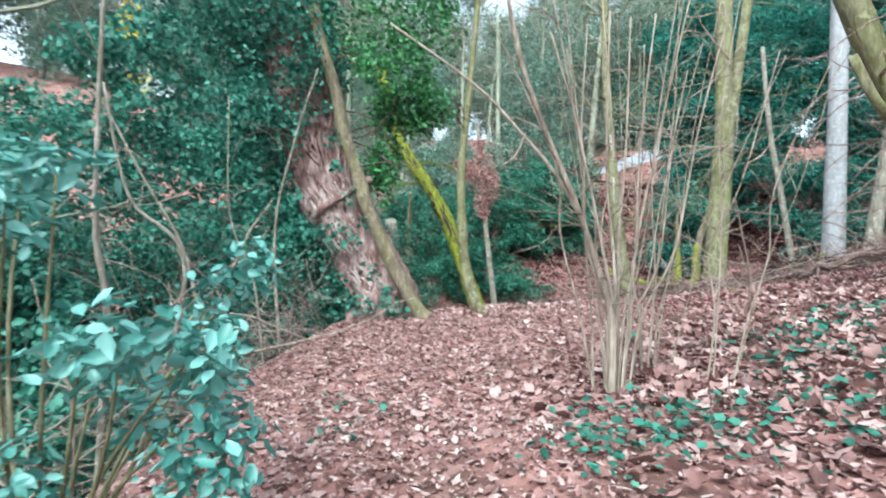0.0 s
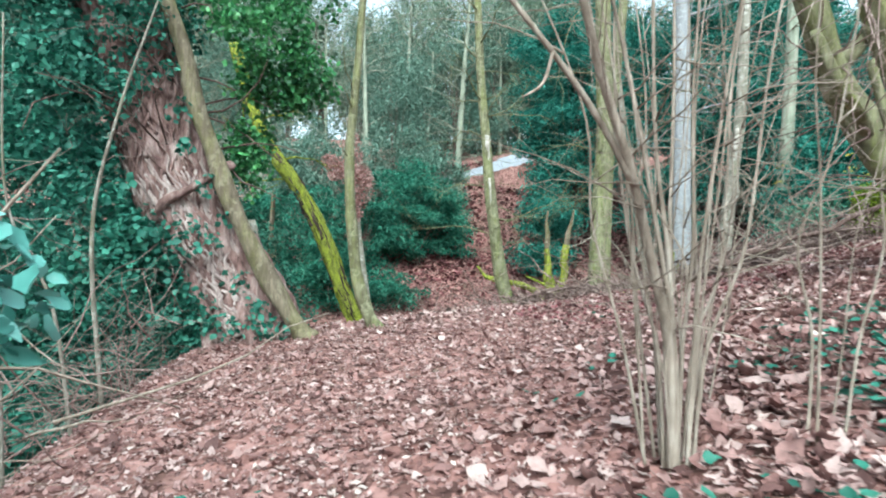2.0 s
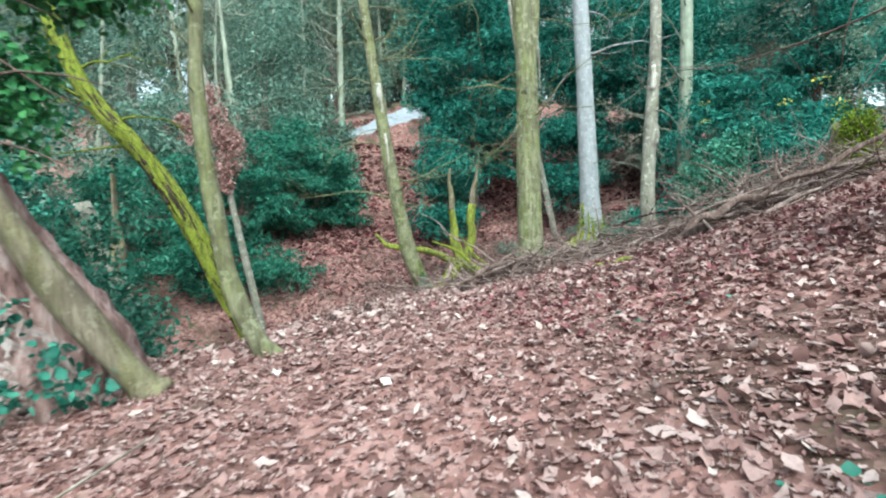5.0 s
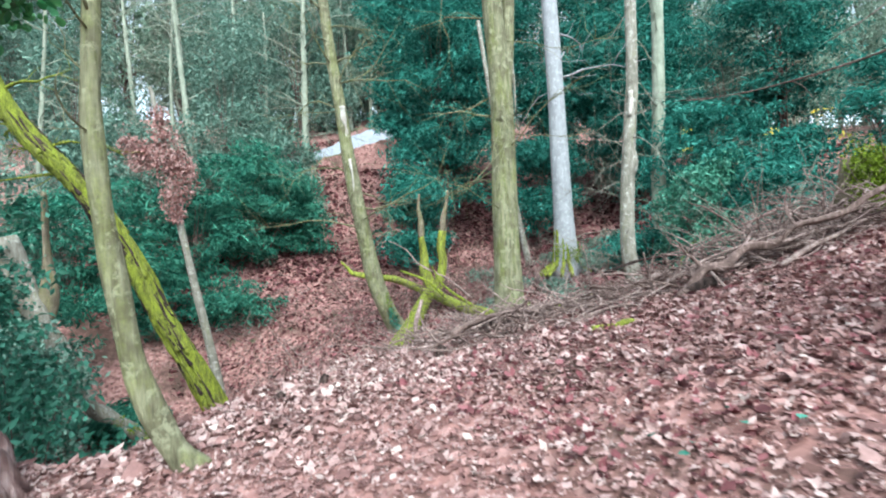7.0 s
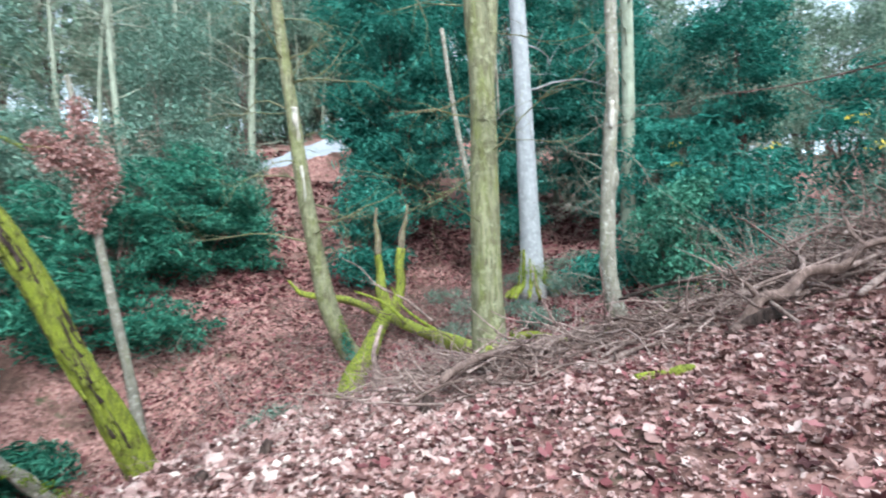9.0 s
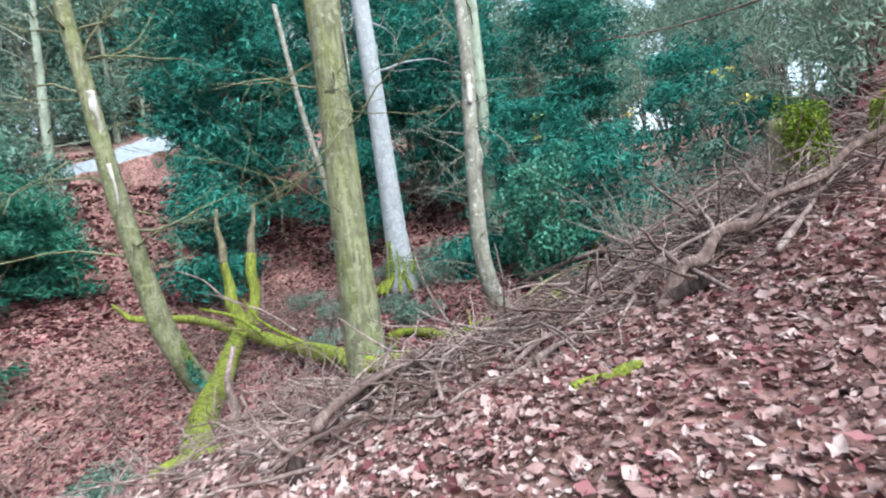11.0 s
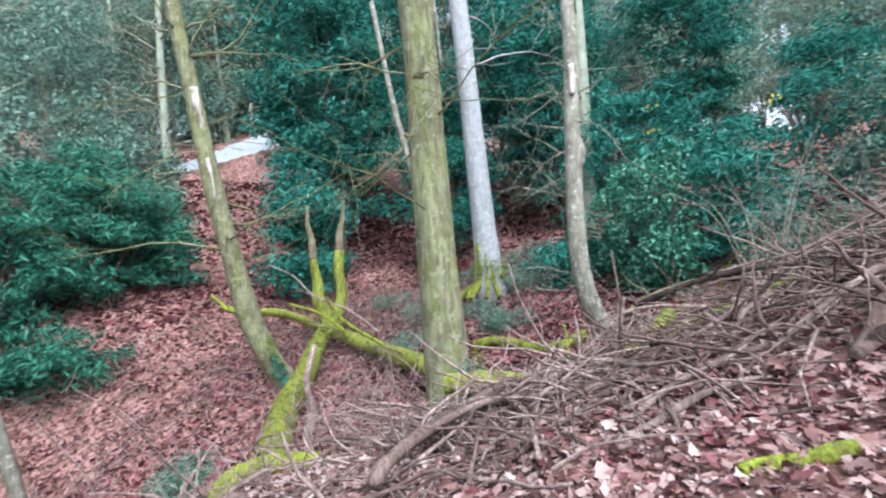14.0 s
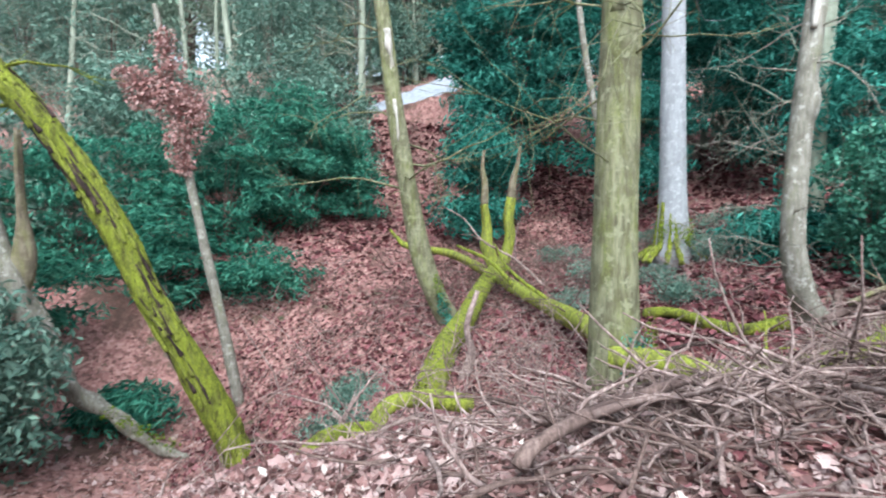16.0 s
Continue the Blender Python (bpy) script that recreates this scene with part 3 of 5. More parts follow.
for i in range(330):
    k = RNG.integers(4, 62)
    a = math.pi + 0.35 + RNG.normal() * 0.6 if k < 45 else RNG.random() * 6.3
    r = 0.85 + 0.15 * RNG.random()
    p = line[k] + np.array([r * math.cos(a), r * math.sin(a) - 0.1, 0])
    if k < 45 and a > math.pi + 1.1 or 21 < k < 39 and RNG.random() < 0.8:
        continue
    ivy.append((*p, 0.16 + 0.24 * RNG.random()))
for p in ((-2.5, 9.1, 1.6), (-2.75, 9.2, 1.25), (-2.6, 9.1, 1.0), (-2.35, 9.2, 1.35), (-3.5, 9.1, 2.2), (-3.6, 9.2, 2.7), (-3.4, 9.3, 1.8), (-3.8, 9.2, 3.2), (-3.6, 9.3, 3.6), (-1.95, 9.35, 1.55), (-2.0, 9.3, 0.75), (-1.6, 9.3, 0.3), (-1.35, 9.35, 0.25), (-1.0, 9.4, 0.25), (-2.2, 9.3, 0.4)):
    ivy.append((*p, 0.22 if p[2] < 0.9 else 0.36))
for p in ((-1.75, 9.5, 2.25), (-1.5, 9.55, 1.8), (-1.7, 9.5, 1.45), (-2.1, 9.5, 2.75), (-2.2, 9.5, 3.3), (-1.3, 9.45, 0.9), (-1.0, 9.5, 0.5), (-0.7, 9.45, 0.2), (-1.85, 9.45, 0.5), (-2.3, 9.45, 3.8)):
    ivy.append((*p, 0.15 + 0.08 * RNG.random()))
ivy += lumpy((-3.0, 9.2, 1.3), (0.55, 0.3, 1.0), 26, 0.26) + lumpy((-4.0, 9.4, 3.0), (0.5, 0.3, 0.9), 22, 0.28)
part("ivy", cloud(Geo(), ivy, 66, 0.085, (1, 0.7, 1), 0.7, 0.9, lobed=True), M_IVY, big, "dark teal ivy leaves")
cr = lumpy((-3.6, 9.6, 4.4), (1.3, 0.9, 1.3), 55, 0.4) + lumpy((-4.4, 9.8, 6.5), (1.9, 1.6, 1.8), 60, 0.5)
part("ivy_crown", cloud(Geo(), cr, 70, 0.1, (1, 1, 1), 0.8, 0.7), M_IVY, big, "hanging mass of ivy")
br = lumpy((-1.15, 9.7, 4.7), (0.75, 0.5, 0.75), 34, 0.26) + lumpy((-0.6, 9.9, 4.3), (0.5, 0.4, 0.45), 16, 0.22) + lumpy((-1.5, 10, 6.0), (1.5, 0.9, 1.0), 40, 0.35) + lumpy((-1.3, 10.2, 3.0), (0.3, 0.25, 0.75), 30, 0.24) + lumpy((-0.8, 10.2, 3.95), (0.65, 0.35, 0.4), 34, 0.25)
part("bright_ivy", cloud(Geo(), br, 70, 0.08, (1, 1, 1), 0.6, 0.85, lobed=True), M_IVY_BRIGHT, big, "bright green ivy on hanging boughs")
bo = Geo()
for _ in range(8):
    s = line[RNG.integers(30, 60)]
    bo.tube(twig_path(s, (0.9 + RNG.normal() * 0.3, -0.3 + 0.3 * RNG.normal(), 0.25), 2.2, 0.2, 6, 0.05), 0.026, 0.006, 5)
    bo.tube(twig_path(s, (-0.6 + RNG.normal() * 0.6, -0.7 + 0.3 * RNG.normal(), 0.1), 2.6, 0.2, 6, 0.08), 0.02, 0.005, 5)
part("bough", bo, B_BROWN, big, kind="stuff")

# ---- hazel coppice beside the path ----


def hazel(at, count, spread, height, thick, label, lean=(0, 0)):
    base = on_ground(*at)
    ob = thing("hazel_coppice", base, label, "shrub", "hazels beside the path")
    tw = Geo()
    for i in range(count):
        a = RNG.random() * 2 * math.pi
        s = spread * RNG.random() ** 0.6
        q = (math.cos(a), math.sin(a) * 0.6)
        p0 = (at[0] + q[0] * 0.14 * RNG.random(), at[1] + q[1] * 0.14, gz(*at) - 0.05)
        H = height * (0.55 + 0.5 * RNG.random())
        sx, sy = q[0] * s + lean[0], q[1] * s + lean[1]
        P = [p0, (p0[0] + sx * 0.16, p0[1] + sy * 0.16, p0[2] + H * 0.22), (p0[0] + sx * 0.3 + 0.04 * RNG.normal(), p0[1] + sy * 0.3 + 0.03 * RNG.normal(), p0[2] + H * 0.4), (p0[0] + sx * 0.5 + 0.05 * RNG.normal(), p0[1] + sy * 0.5, p0[2] + H * 0.6), (p0[0] + sx + 0.08 * RNG.normal(), p0[1] + sy, p0[2] + H)]
        r = thick[i] if i < len(thick) else 0.004 + 0.006 * RNG.random()
        part("stem", Geo().tube(P, r, r * 0.4, 8 if r > 0.02 else 6, 6, 0.06, seed=i), B_HAZEL, ob)
        line = curve_through(P, 6)
        boughs(tw, line, 5, 0.8, 0.005, 0.5, 0.25, 3, seg=3)
    part("side_shoot", tw, B_HAZEL, ob, kind="stuff")
    return ob


hazel_1 = hazel((1.36, 3.56), 9, 0.85, 3.6, (0.008, 0.007, 0.007), "many-stemmed bare hazel with brown rods", (-0.1, 0.02))
HB = on_ground(1.36, 3.54)
for pts, r in (
    ([(1.23, 3.34, 0.85), (1.09, 3.28, 1.23), (0.93, 3.2, 1.58), (0.7, 3.1, 2.0), (0.48, 2.95, 2.44), (0.3, 2.8, 3.05)], 0.029),
    ([(1.27, 3.36, 0.85), (1.23, 3.37, 1.31), (1.16, 3.38, 1.86), (1.12, 3.38, 2.96)], 0.016),
    ([(1.3, 3.4, 0.85), (1.28, 3.42, 1.32), (1.3, 3.44, 2.05), (1.29, 3.46, 2.97)], 0.014),
    ([(1.25, 3.33, 0.85), (1.14, 3.3, 1.31), (0.91, 3.26, 2.14), (0.7, 3.22, 2.72)], 0.015),
    ([(1.33, 3.38, 0.85), (1.39, 3.4, 1.32), (1.39, 3.42, 2.05), (1.45, 3.42, 2.98)], 0.012),
    ([(1.4, 3.4, 0.85), (1.56, 3.42, 1.26), (1.62, 3.44, 2.07), (1.7, 3.45, 2.6)], 0.009),
    ([(1.44, 3.36, 0.85), (1.64, 3.36, 1.34), (1.76, 3.36, 2.18), (1.95, 3.36, 3.1)], 0.011),
    ([(1.2, 3.38, 0.85), (1.07, 3.42, 1.34), (0.99, 3.44, 2.03), (0.99, 3.46, 2.9)], 0.011),
    ([(1.34, 3.32, 0.85), (1.37, 3.3, 1.43), (1.5, 3.28, 2.32), (1.61, 3.26, 3.0)], 0.012),
):
    pts = [(x + 0.06, y + 0.18, z + 0.03) for x, y, z in pts]
    foot = (HB[0] + 0.5 * (pts[0][0] - HB[0]), HB[1] + 0.9 * (pts[0][1] - HB[1]), HB[2])
    part("rod" if r < 0.02 else "main_stem", Geo().tube([foot] + pts, r * 0.9, r * 0.4, 12, 7, 0.12, seed=r * 900), B_HAZEL, hazel_1)
    part("side_shoot", boughs(Geo(), curve_through([foot] + pts, 6), 5, 0.7, 0.005, 0.5, 0.35, 3, seg=3), B_HAZEL, hazel_1, kind="stuff")
part("long_branch", Geo().tube([(1.0, 3.38, 1.57), (0.85, 3.38, 1.8), (0.61, 3.35, 2.05), (0.28, 3.35, 2.36), (-0.3, 3.35, 2.74)], 0.016, 0.007, 8, 5).tube([(0.62, 3.35, 2.05), (0.56, 3.3, 1.9), (0.46, 3.25, 1.82)], 0.008, 0.004, 6, 3), B_HAZEL, hazel_1)
hazel((1.75, 3.95), 7, 0.7, 3.6, (0.009, 0.008, 0.007), "leafless hazel rods behind the larger coppice", (0.2, 0))
hazel((2.0, 3.4), 4, 0.5, 3.0, (0.008, 0.007), "thin leafless hazel rods", (0.4, 0.1))

# twisted old tree to the east
TW = on_ground(6.1, 5.3)
twisted = thing("twisted_tree", TW, "old twisted many-stemmed tree with mossy brown bark", "tree")
for pts, r in (([TW, (5.4, 5.35, 2.1), (5.0, 5.5, 2.7), (4.68, 5.6, 3.3), (4.3, 5.6, 4.2), (3.6, 5.8, 6)], 0.2), ([TW, (5.7, 5.4, 2.3), (5.2, 5.3, 3.1), (4.75, 5.3, 4.0), (4.5, 5.3, 6)], 0.16), ([TW, (6.1, 5.4, 2.6), (5.8, 5.6, 3.5), (5.6, 5.7, 6)], 0.17), ([TW, (6.6, 5.4, 2.6), (6.9, 5.6, 4), (7.4, 5.7, 7)], 0.15), ([(5.0, 5.5, 2.65), (4.75, 5.35, 2.75), (4.35, 5.25, 3.0), (4.1, 5.3, 3.5)], 0.07), ([(5.35, 5.38, 2.2), (5.0, 5.15, 2.25), (4.7, 5.05, 2.5), (4.5, 5.1, 3.2)], 0.06), ([(4.68, 5.6, 3.3), (4.9, 5.4, 3.7), (5.1, 5.3, 4.4)], 0.08)):
    part("stem", Geo().tube(pts, r, r * 0.55, 18, 7, 0.2, seed=r * 50), B_GREENISH, twisted)
tl = Geo()
for s in ((5.0, 5.5, 2.7), (4.6, 5.6, 3.4), (4.75, 5.3, 4.0), (5.8, 5.6, 3.5), (5.3, 5.35, 2.2)):
    for _ in range(12):
        tl.tube(twig_path(s, (-0.6 + RNG.normal() * 0.7, RNG.normal() * 0.7, 0.2 + RNG.normal() * 0.5), 1.3, 0.25, 6, 0.1), 0.01, 0.003, 4)
part("twigs", tl, B_STICK, twisted, kind="stuff")
HANG = [(6.75, 5.55, 3.6), (6.85, 6.3, 3.75), (6.9, 7.1, 3.6), (7.0, 8.0, 3.55), (7.1, 9.0, 3.6), (7.1, 9.9, 3.75)]
part("hanging_bough", boughs(Geo().tube(HANG, 0.02, 0.005, 8, 6, 0.15), curve_through(HANG, 6), 12, 0.9, 0.006, -0.15, 0.15, 4, seg=4, sag=0.04), B_BROWN, twisted, "dark drooping bough")
part("moss", cloud(Geo(), [(5.45, 5.2, 1.95, 0.22), (5.2, 5.25, 2.1, 0.2), (5.6, 5.2, 1.8, 0.25)], 260, 0.05, (1, 0.6, 1)), M_MOSS, twisted, "bright moss tufts", kind="stuff")

# ---- fallen trunks, logs and stumps ----


def log(name, label, pts, r0, r1, material, seg=14, lumps=0.1, group="fallen wood"):
    pts = [(p[0], p[1], max(p[2], gz(p[0], p[1]) + 0.45 * r0)) for p in pts]
    at = tuple(pts[0])
    return lone(name, Geo().tube(pts, r0, r1, seg, 7, lumps, seed=pts[0][0]), material, at, label, "log", group)


fallen = thing("fallen_tree", (6.05, 18.3, -1.75), "fallen moss-covered tree with two upright limbs", "tree")
part("trunk", Geo().tube([(6.05, 18.3, -1.65), (7.2, 20.0, -1.15), (8.3, 21.3, -0.8), (9.6, 23, -0.35), (10.9, 24.6, 0.05)], 0.34, 0.24, 16, 8, 0.08), B_MOSSY, fallen)
part("moss", cloud(Geo(), [(6.05 + 4.8 * t, 18.2 + 6.3 * t, -1.5 + 1.7 * t, 0.26) for t in np.linspace(0, 1, 14)], 60, 0.07, (1, 1, 0.5)), M_MOSS, fallen, "yellow-green moss", kind="stuff")
part("limb", Geo().tube([(10.94, 24.6, -0.1), (10.78, 24.7, 0.4), (10.62, 24.7, 0.9), (10.7, 24.8, 1.5), (10.6, 24.8, 2.3)], 0.24, 0.15, 14, 7, 0.16), B_BRIGHT_MOSS, fallen, "upright limb in bright moss")
part("limb_tip", Geo().tube([(10.6, 24.8, 2.25), (10.62, 24.78, 2.9), (10.52, 24.75, 3.5), (10.57, 24.7, 4.1)], 0.14, 0.05, 10, 6, 0.16), B_VINE, fallen, "bare brown tip")
part("limb", Geo().tube([(10.95, 24.5, -0.1), (11.25, 24.47, 0.6), (11.4, 24.47, 1.2), (11.34, 24.45, 1.8), (11.45, 24.43, 2.5)], 0.25, 0.15, 14, 7, 0.16, seed=2), B_BRIGHT_MOSS, fallen, "upright limb in bright moss")
part("limb_tip", Geo().tube([(11.45, 24.43, 2.45), (11.48, 24.4, 3.0), (11.62, 24.3, 3.6), (11.66, 24.18, 4.2)], 0.14, 0.05, 10, 6, 0.16), B_VINE, fallen, "bare brown tip")
part("root_arm", Geo().tube([(6.9, 18.6, -1.7), (7.2, 18.6, -1.0), (7.15, 18.7, -0.4), (7.5, 18.9, 0.3)], 0.12, 0.05, 10, 6, 0.1), B_STICK, fallen)
log1 = thing("mossy_log", (9.1, 16.6, -0.75), "long mossy log lying across the ravine", "log", "fallen wood")
part("stem", Geo().tube([(9.1, 16.6, -0.75), (9.27, 17.23, -0.4), (10.0, 20.37, -0.35), (10.6, 24.1, -0.1), (10.37, 27.1, 0.42), (9.48, 28.5, 0.6)], 0.24, 0.13, 16, 8, 0.12), B_BRIGHT_MOSS, log1)
part("tip", Geo().tube([(9.6, 28.3, 0.6), (9.0, 28.9, 0.75), (8.75, 29.1, 1.05), (8.55, 29.3, 1.35)], 0.13, 0.06, 10, 6, 0.15), B_BRIGHT_MOSS, log1)
part("branch", Geo().tube([(10.3, 22, -0.3), (9.9, 23.0, 0.5), (9.3, 24.2, 0.95)], 0.08, 0.04, 8, 5, 0.1).tube([(9.9, 19.5, -0.3), (9.2, 20.5, 0.5), (8.9, 20.8, 1.2)], 0.06, 0.02, 8, 5, 0.1), B_MOSSY, log1)
log("mossy_log", "bright mossy log beside the forked tree", [(6.25, 13.1, 0.46), (6.6, 12.75, 0.46), (6.95, 12.4, 0.36), (7.3, 12.1, 0.2)], 0.13, 0.1, B_BRIGHT_MOSS)
log("mossy_log", "half-rotten log with patches of moss", [(8.0, 12.6, -0.02), (9.2, 12.9, 0.05), (10.45, 12.9, 0.2), (11.5, 13.0, 0.5)], 0.11, 0.13, B_MOSSY)
log("mossy_log", "bent mossy log on red leaves", [(11.6, 18.3, -0.5), (11.75, 17.6, -0.3), (11.84, 16.12, -0.4), (12.4, 15.4, -0.15)], 0.12, 0.14, B_MOSSY)
log("rotten_log", "brown rotten log on the ravine floor", [(9.2, 15.1, -0.6), (9.9, 14.5, -0.55), (10.6, 13.9, -0.35), (11.4, 13.6, -0.2)], 0.14, 0.12, B_VINE)
log("mossy_log", "short mossy log at the ravine's edge", [(3.0, 14.7, -1.35), (3.4, 15.3, -1.05), (3.88, 15.8, -1.05), (4.5, 15.87, -1.1)], 0.13, 0.15, B_MOSSY)
log("mossy_log", "mossy log with a bright top in the hollow", [(4.3, 16.2, -1.75), (4.65, 16.3, -1.0), (5.2, 16.2, -0.85), (6.0, 16.0, -1.0)], 0.13, 0.14, B_BRIGHT_MOSS)
log("cut_log", "brown cut log lying in brush", [(4.2, 15.3, -1.05), (5.2, 15.3, -1.0), (6.2, 15.2, -0.9)], 0.08, 0.08, B_STICK)
log("mossy_log", "short brown log with moss along its top", [(4.82, 9.42, gz(4.82, 9.42)), (4.95, 9.28, gz(4.95, 9.28) + 0.02), (5.03, 9.15, gz(5.03, 9.15) + 0.03), (5.12, 9.05, gz(5.12, 9.05) + 0.03)], 0.03, 0.04, B_BRIGHT_MOSS, 12, 0.35)
snag = tree("broken_snag", "pale broken dead trunk leaning with a mossy foot", [(1.3, 23.6), (0.5, 23.9, -4.0), (-0.42, 24.0, -3.06), (-1.24, 24.0, -2.29), (-1.75, 24.0, -0.95), (-2.34, 24.0, 0.48), (-3.05, 24.0, 2.75)], 0.1, 0.34, B_PALE, 20, 0.22)
part("spike", Geo().tube([(-2.2, 24.0, 0.3), (-2.06, 24.0, 1.14), (-2.05, 24.0, 2.09), (-2.05, 24.0, 3.15), (-2.03, 24.0, 4.08)], 0.24, 0.05, 16, 6, 0.3), B_VINE, snag, "splintered bare spike")
part("moss", cloud(Geo(), [(0.9 - 0.34 * k, 23.75, -4.0 + 0.27 * k, 0.22) for k in range(5)], 150, 0.08, (1, 1, 0.8)), M_MOSS, snag, "bright moss on the foot", kind="stuff")


def stump(at, height, r, material, label):
    z = gz(*at)
    P = [(at[0], at[1], z - 0.15), (at[0], at[1], z + height * 0.4), (at[0] + 0.05, at[1], z + height)]
    ob = thing("tree_stump", P[0], label, "stump", "stumps")
    part("bole", Geo().tube(P, r, r * 0.6, 18, 6, 0.22, flare=r * 0.5, seed=at[0]), material, ob)
    return ob


st = stump((8.9, 8.5), 0.8, 0.26, B_VINE, "tall mossy tree stump among brushwood")
z0 = gz(8.9, 8.5)
part("moss", cloud(Geo(), [(8.9 + 0.24 * math.cos(a), 8.45 + 0.24 * math.sin(a), z0 + h, 0.17) for a in np.linspace(3.3, 6.0, 7) for h in (0.2, 0.4, 0.6, 0.76)] + [(8.93, 8.45, z0 + 0.84, 0.26)], 620, 0.042, (1, 1, 1.1), 0.8), M_MOSS, st, "bright moss cap and flank", kind="stuff")
low = stump((9.6, 7.6), 0.5, 0.2, B_MOSSY, "low mossy stump on the bank")
part("moss", cloud(Geo(), [(9.5, 7.55, gz(9.6, 7.6) + 0.5, 0.2), (9.55, 7.5, gz(9.6, 7.6) + 0.35, 0.2)], 260, 0.045, (1, 1, 0.8), 0.6), M_MOSS, low, "bright moss cap", kind="stuff")
for x, y, h in ((3.68, 10.9, 0.16), (2.3, 11.35, 0.14), (1.75, 11.2, 0.1)):
    stump((x, y), h, 0.07, B_DARK, "small dark rotten stub among pale leaves")
stump((13.6, 15.3), 0.5, 0.12, B_BROWN, "dark broken stub beside a pale tree")

# ---- brushwood ----
brA = thing("thick_branch", (3.93, 10.98, 0.7), "thick brown broken branch on the brush pile", "branch", "fallen wood")
part("stem", Geo().tube([(3.93, 10.98, 0.7), (4.05, 11.0, 0.79), (4.5, 11.09, 0.86), (5.16, 11.1, 0.96)], 0.048, 0.035, 12, 7, 0.12), B_BROWN, brA)
part("stub", Geo().tube([(4.45, 11.07, 0.86), (4.8, 11.0, 0.93), (5.2, 10.95, 0.9)], 0.03, 0.012, 8, 5, 0.1), B_STICK, brA)
brC = thing("root_branch", (6.1, 9.25, gz(6.1, 9.25)), "dark crooked branch rearing from the brushwood", "branch", "fallen wood")
CROOK = [(6.1, 9.25, gz(6.1, 9.25)), (6.22, 9.17, 1.18), (6.4, 9.1, 1.42), (6.62, 8.98, 1.46), (6.93, 8.9, 1.66), (7.15, 8.66, 1.7), (7.42, 8.56, 1.9), (7.7, 8.16, 2.02), (7.95, 7.9, 2.27), (8.4, 7.2, 2.6)]
part("stem", Geo().tube(CROOK, 0.065, 0.026, 14, 5, 0.26), B_BROWN, brC)
for k, way, L in ((3, (0.8, -0.1, 0.1), 1.5), (4, (0.7, 0.5, 0.25), 0.9), (5, (0.9, -0.35, -0.05), 1.4), (6, (0.5, 0.3, 0.7), 0.7), (7, (0.9, 0.1, 0.2), 1.2), (2, (-0.2, 0.5, 0.7), 0.5)):
    limb = twig_path(CROOK[k], way, L, 0.16, 7)
    part("side_limb", Geo().tube(limb, 0.028, 0.008, 8, 3, 0.2), B_STICK if k % 2 else B_BROWN, brC)
    part("side_shoot", boughs(Geo(), limb, 3, 0.5, 0.008, 0.3, 0.3, 2), B_STICK, brC, kind="stuff")
part("root_plate", Geo().tube([(6.02, 9.4, gz(6.02, 9.4) - 0.04), (6.18, 9.22, 1.12), (6.38, 9.0, 1.28), (6.5, 8.75, 1.27)], 0.07, 0.05, 14, 6, 0.35, seed=3), B_DARK, brC, "blackened rotten root end")
part("arm", Geo().tube([(6.3, 9.1, 1.25), (6.55, 8.7, 1.28), (6.6, 8.1, 1.38), (6.7, 7.6, 1.5)], 0.045, 0.03, 10, 6, 0.15), B_DARK, brC)
part("bare_arm", Geo().tube([(6.0, 10.15, 0.88), (6.1, 9.9, 1.08), (6.25, 9.6, 1.14), (6.4, 9.25, 1.16)], 0.022, 0.03, 10, 6, 0.1).tube([(6.4, 9.0, 1.4), (6.2, 8.7, 1.25), (6.15, 8.5, 1.12)], 0.022, 0.014, 8, 5, 0.1), B_STICK, brC, "pale barkless arm")


def pole(p, q, r, material, label, bend=0.1):
    """A crooked dead branch from p to q, with a snapped end and a few side shoots."""
    p, q = np.array(p, float), np.array(q, float)
    L = float(np.linalg.norm(q - p))
    r = r * 0.72
    pts = []
    for t in np.linspace(0, 1, 5):
        e = p + (q - p) * t + RNG.normal(size=3) * np.array([1, 1, 0.5]) * (0.02 * L + 0.15 * bend) * (0.3 + math.sin(math.pi * t)) + np.array([0, 0, bend * math.sin(math.pi * t)])
        g = gz(e[0], e[1]) + 0.4 * r
        pts.append((e[0], e[1], max(e[2], g)))
    geo = Geo().tube(pts, r, r * 0.4, 9, 4, 0.22, seed=p[0])
    for _ in range(3):
        k = int(RNG.integers(1, 4))
        way = unit(np.array(pts[k]) - np.array(pts[k - 1])) + RNG.normal(size=3) * 0.55 + np.array([0, 0, 0.2])
        geo.tube(twig_path(pts[k], way, L * (0.12 + 0.25 * RNG.random()), 0.28, 5), r * 0.45, r * 0.12, 5)
    return lone("fallen_branch", geo, material, tuple(pts[0]), label, "branch", "fallen wood")


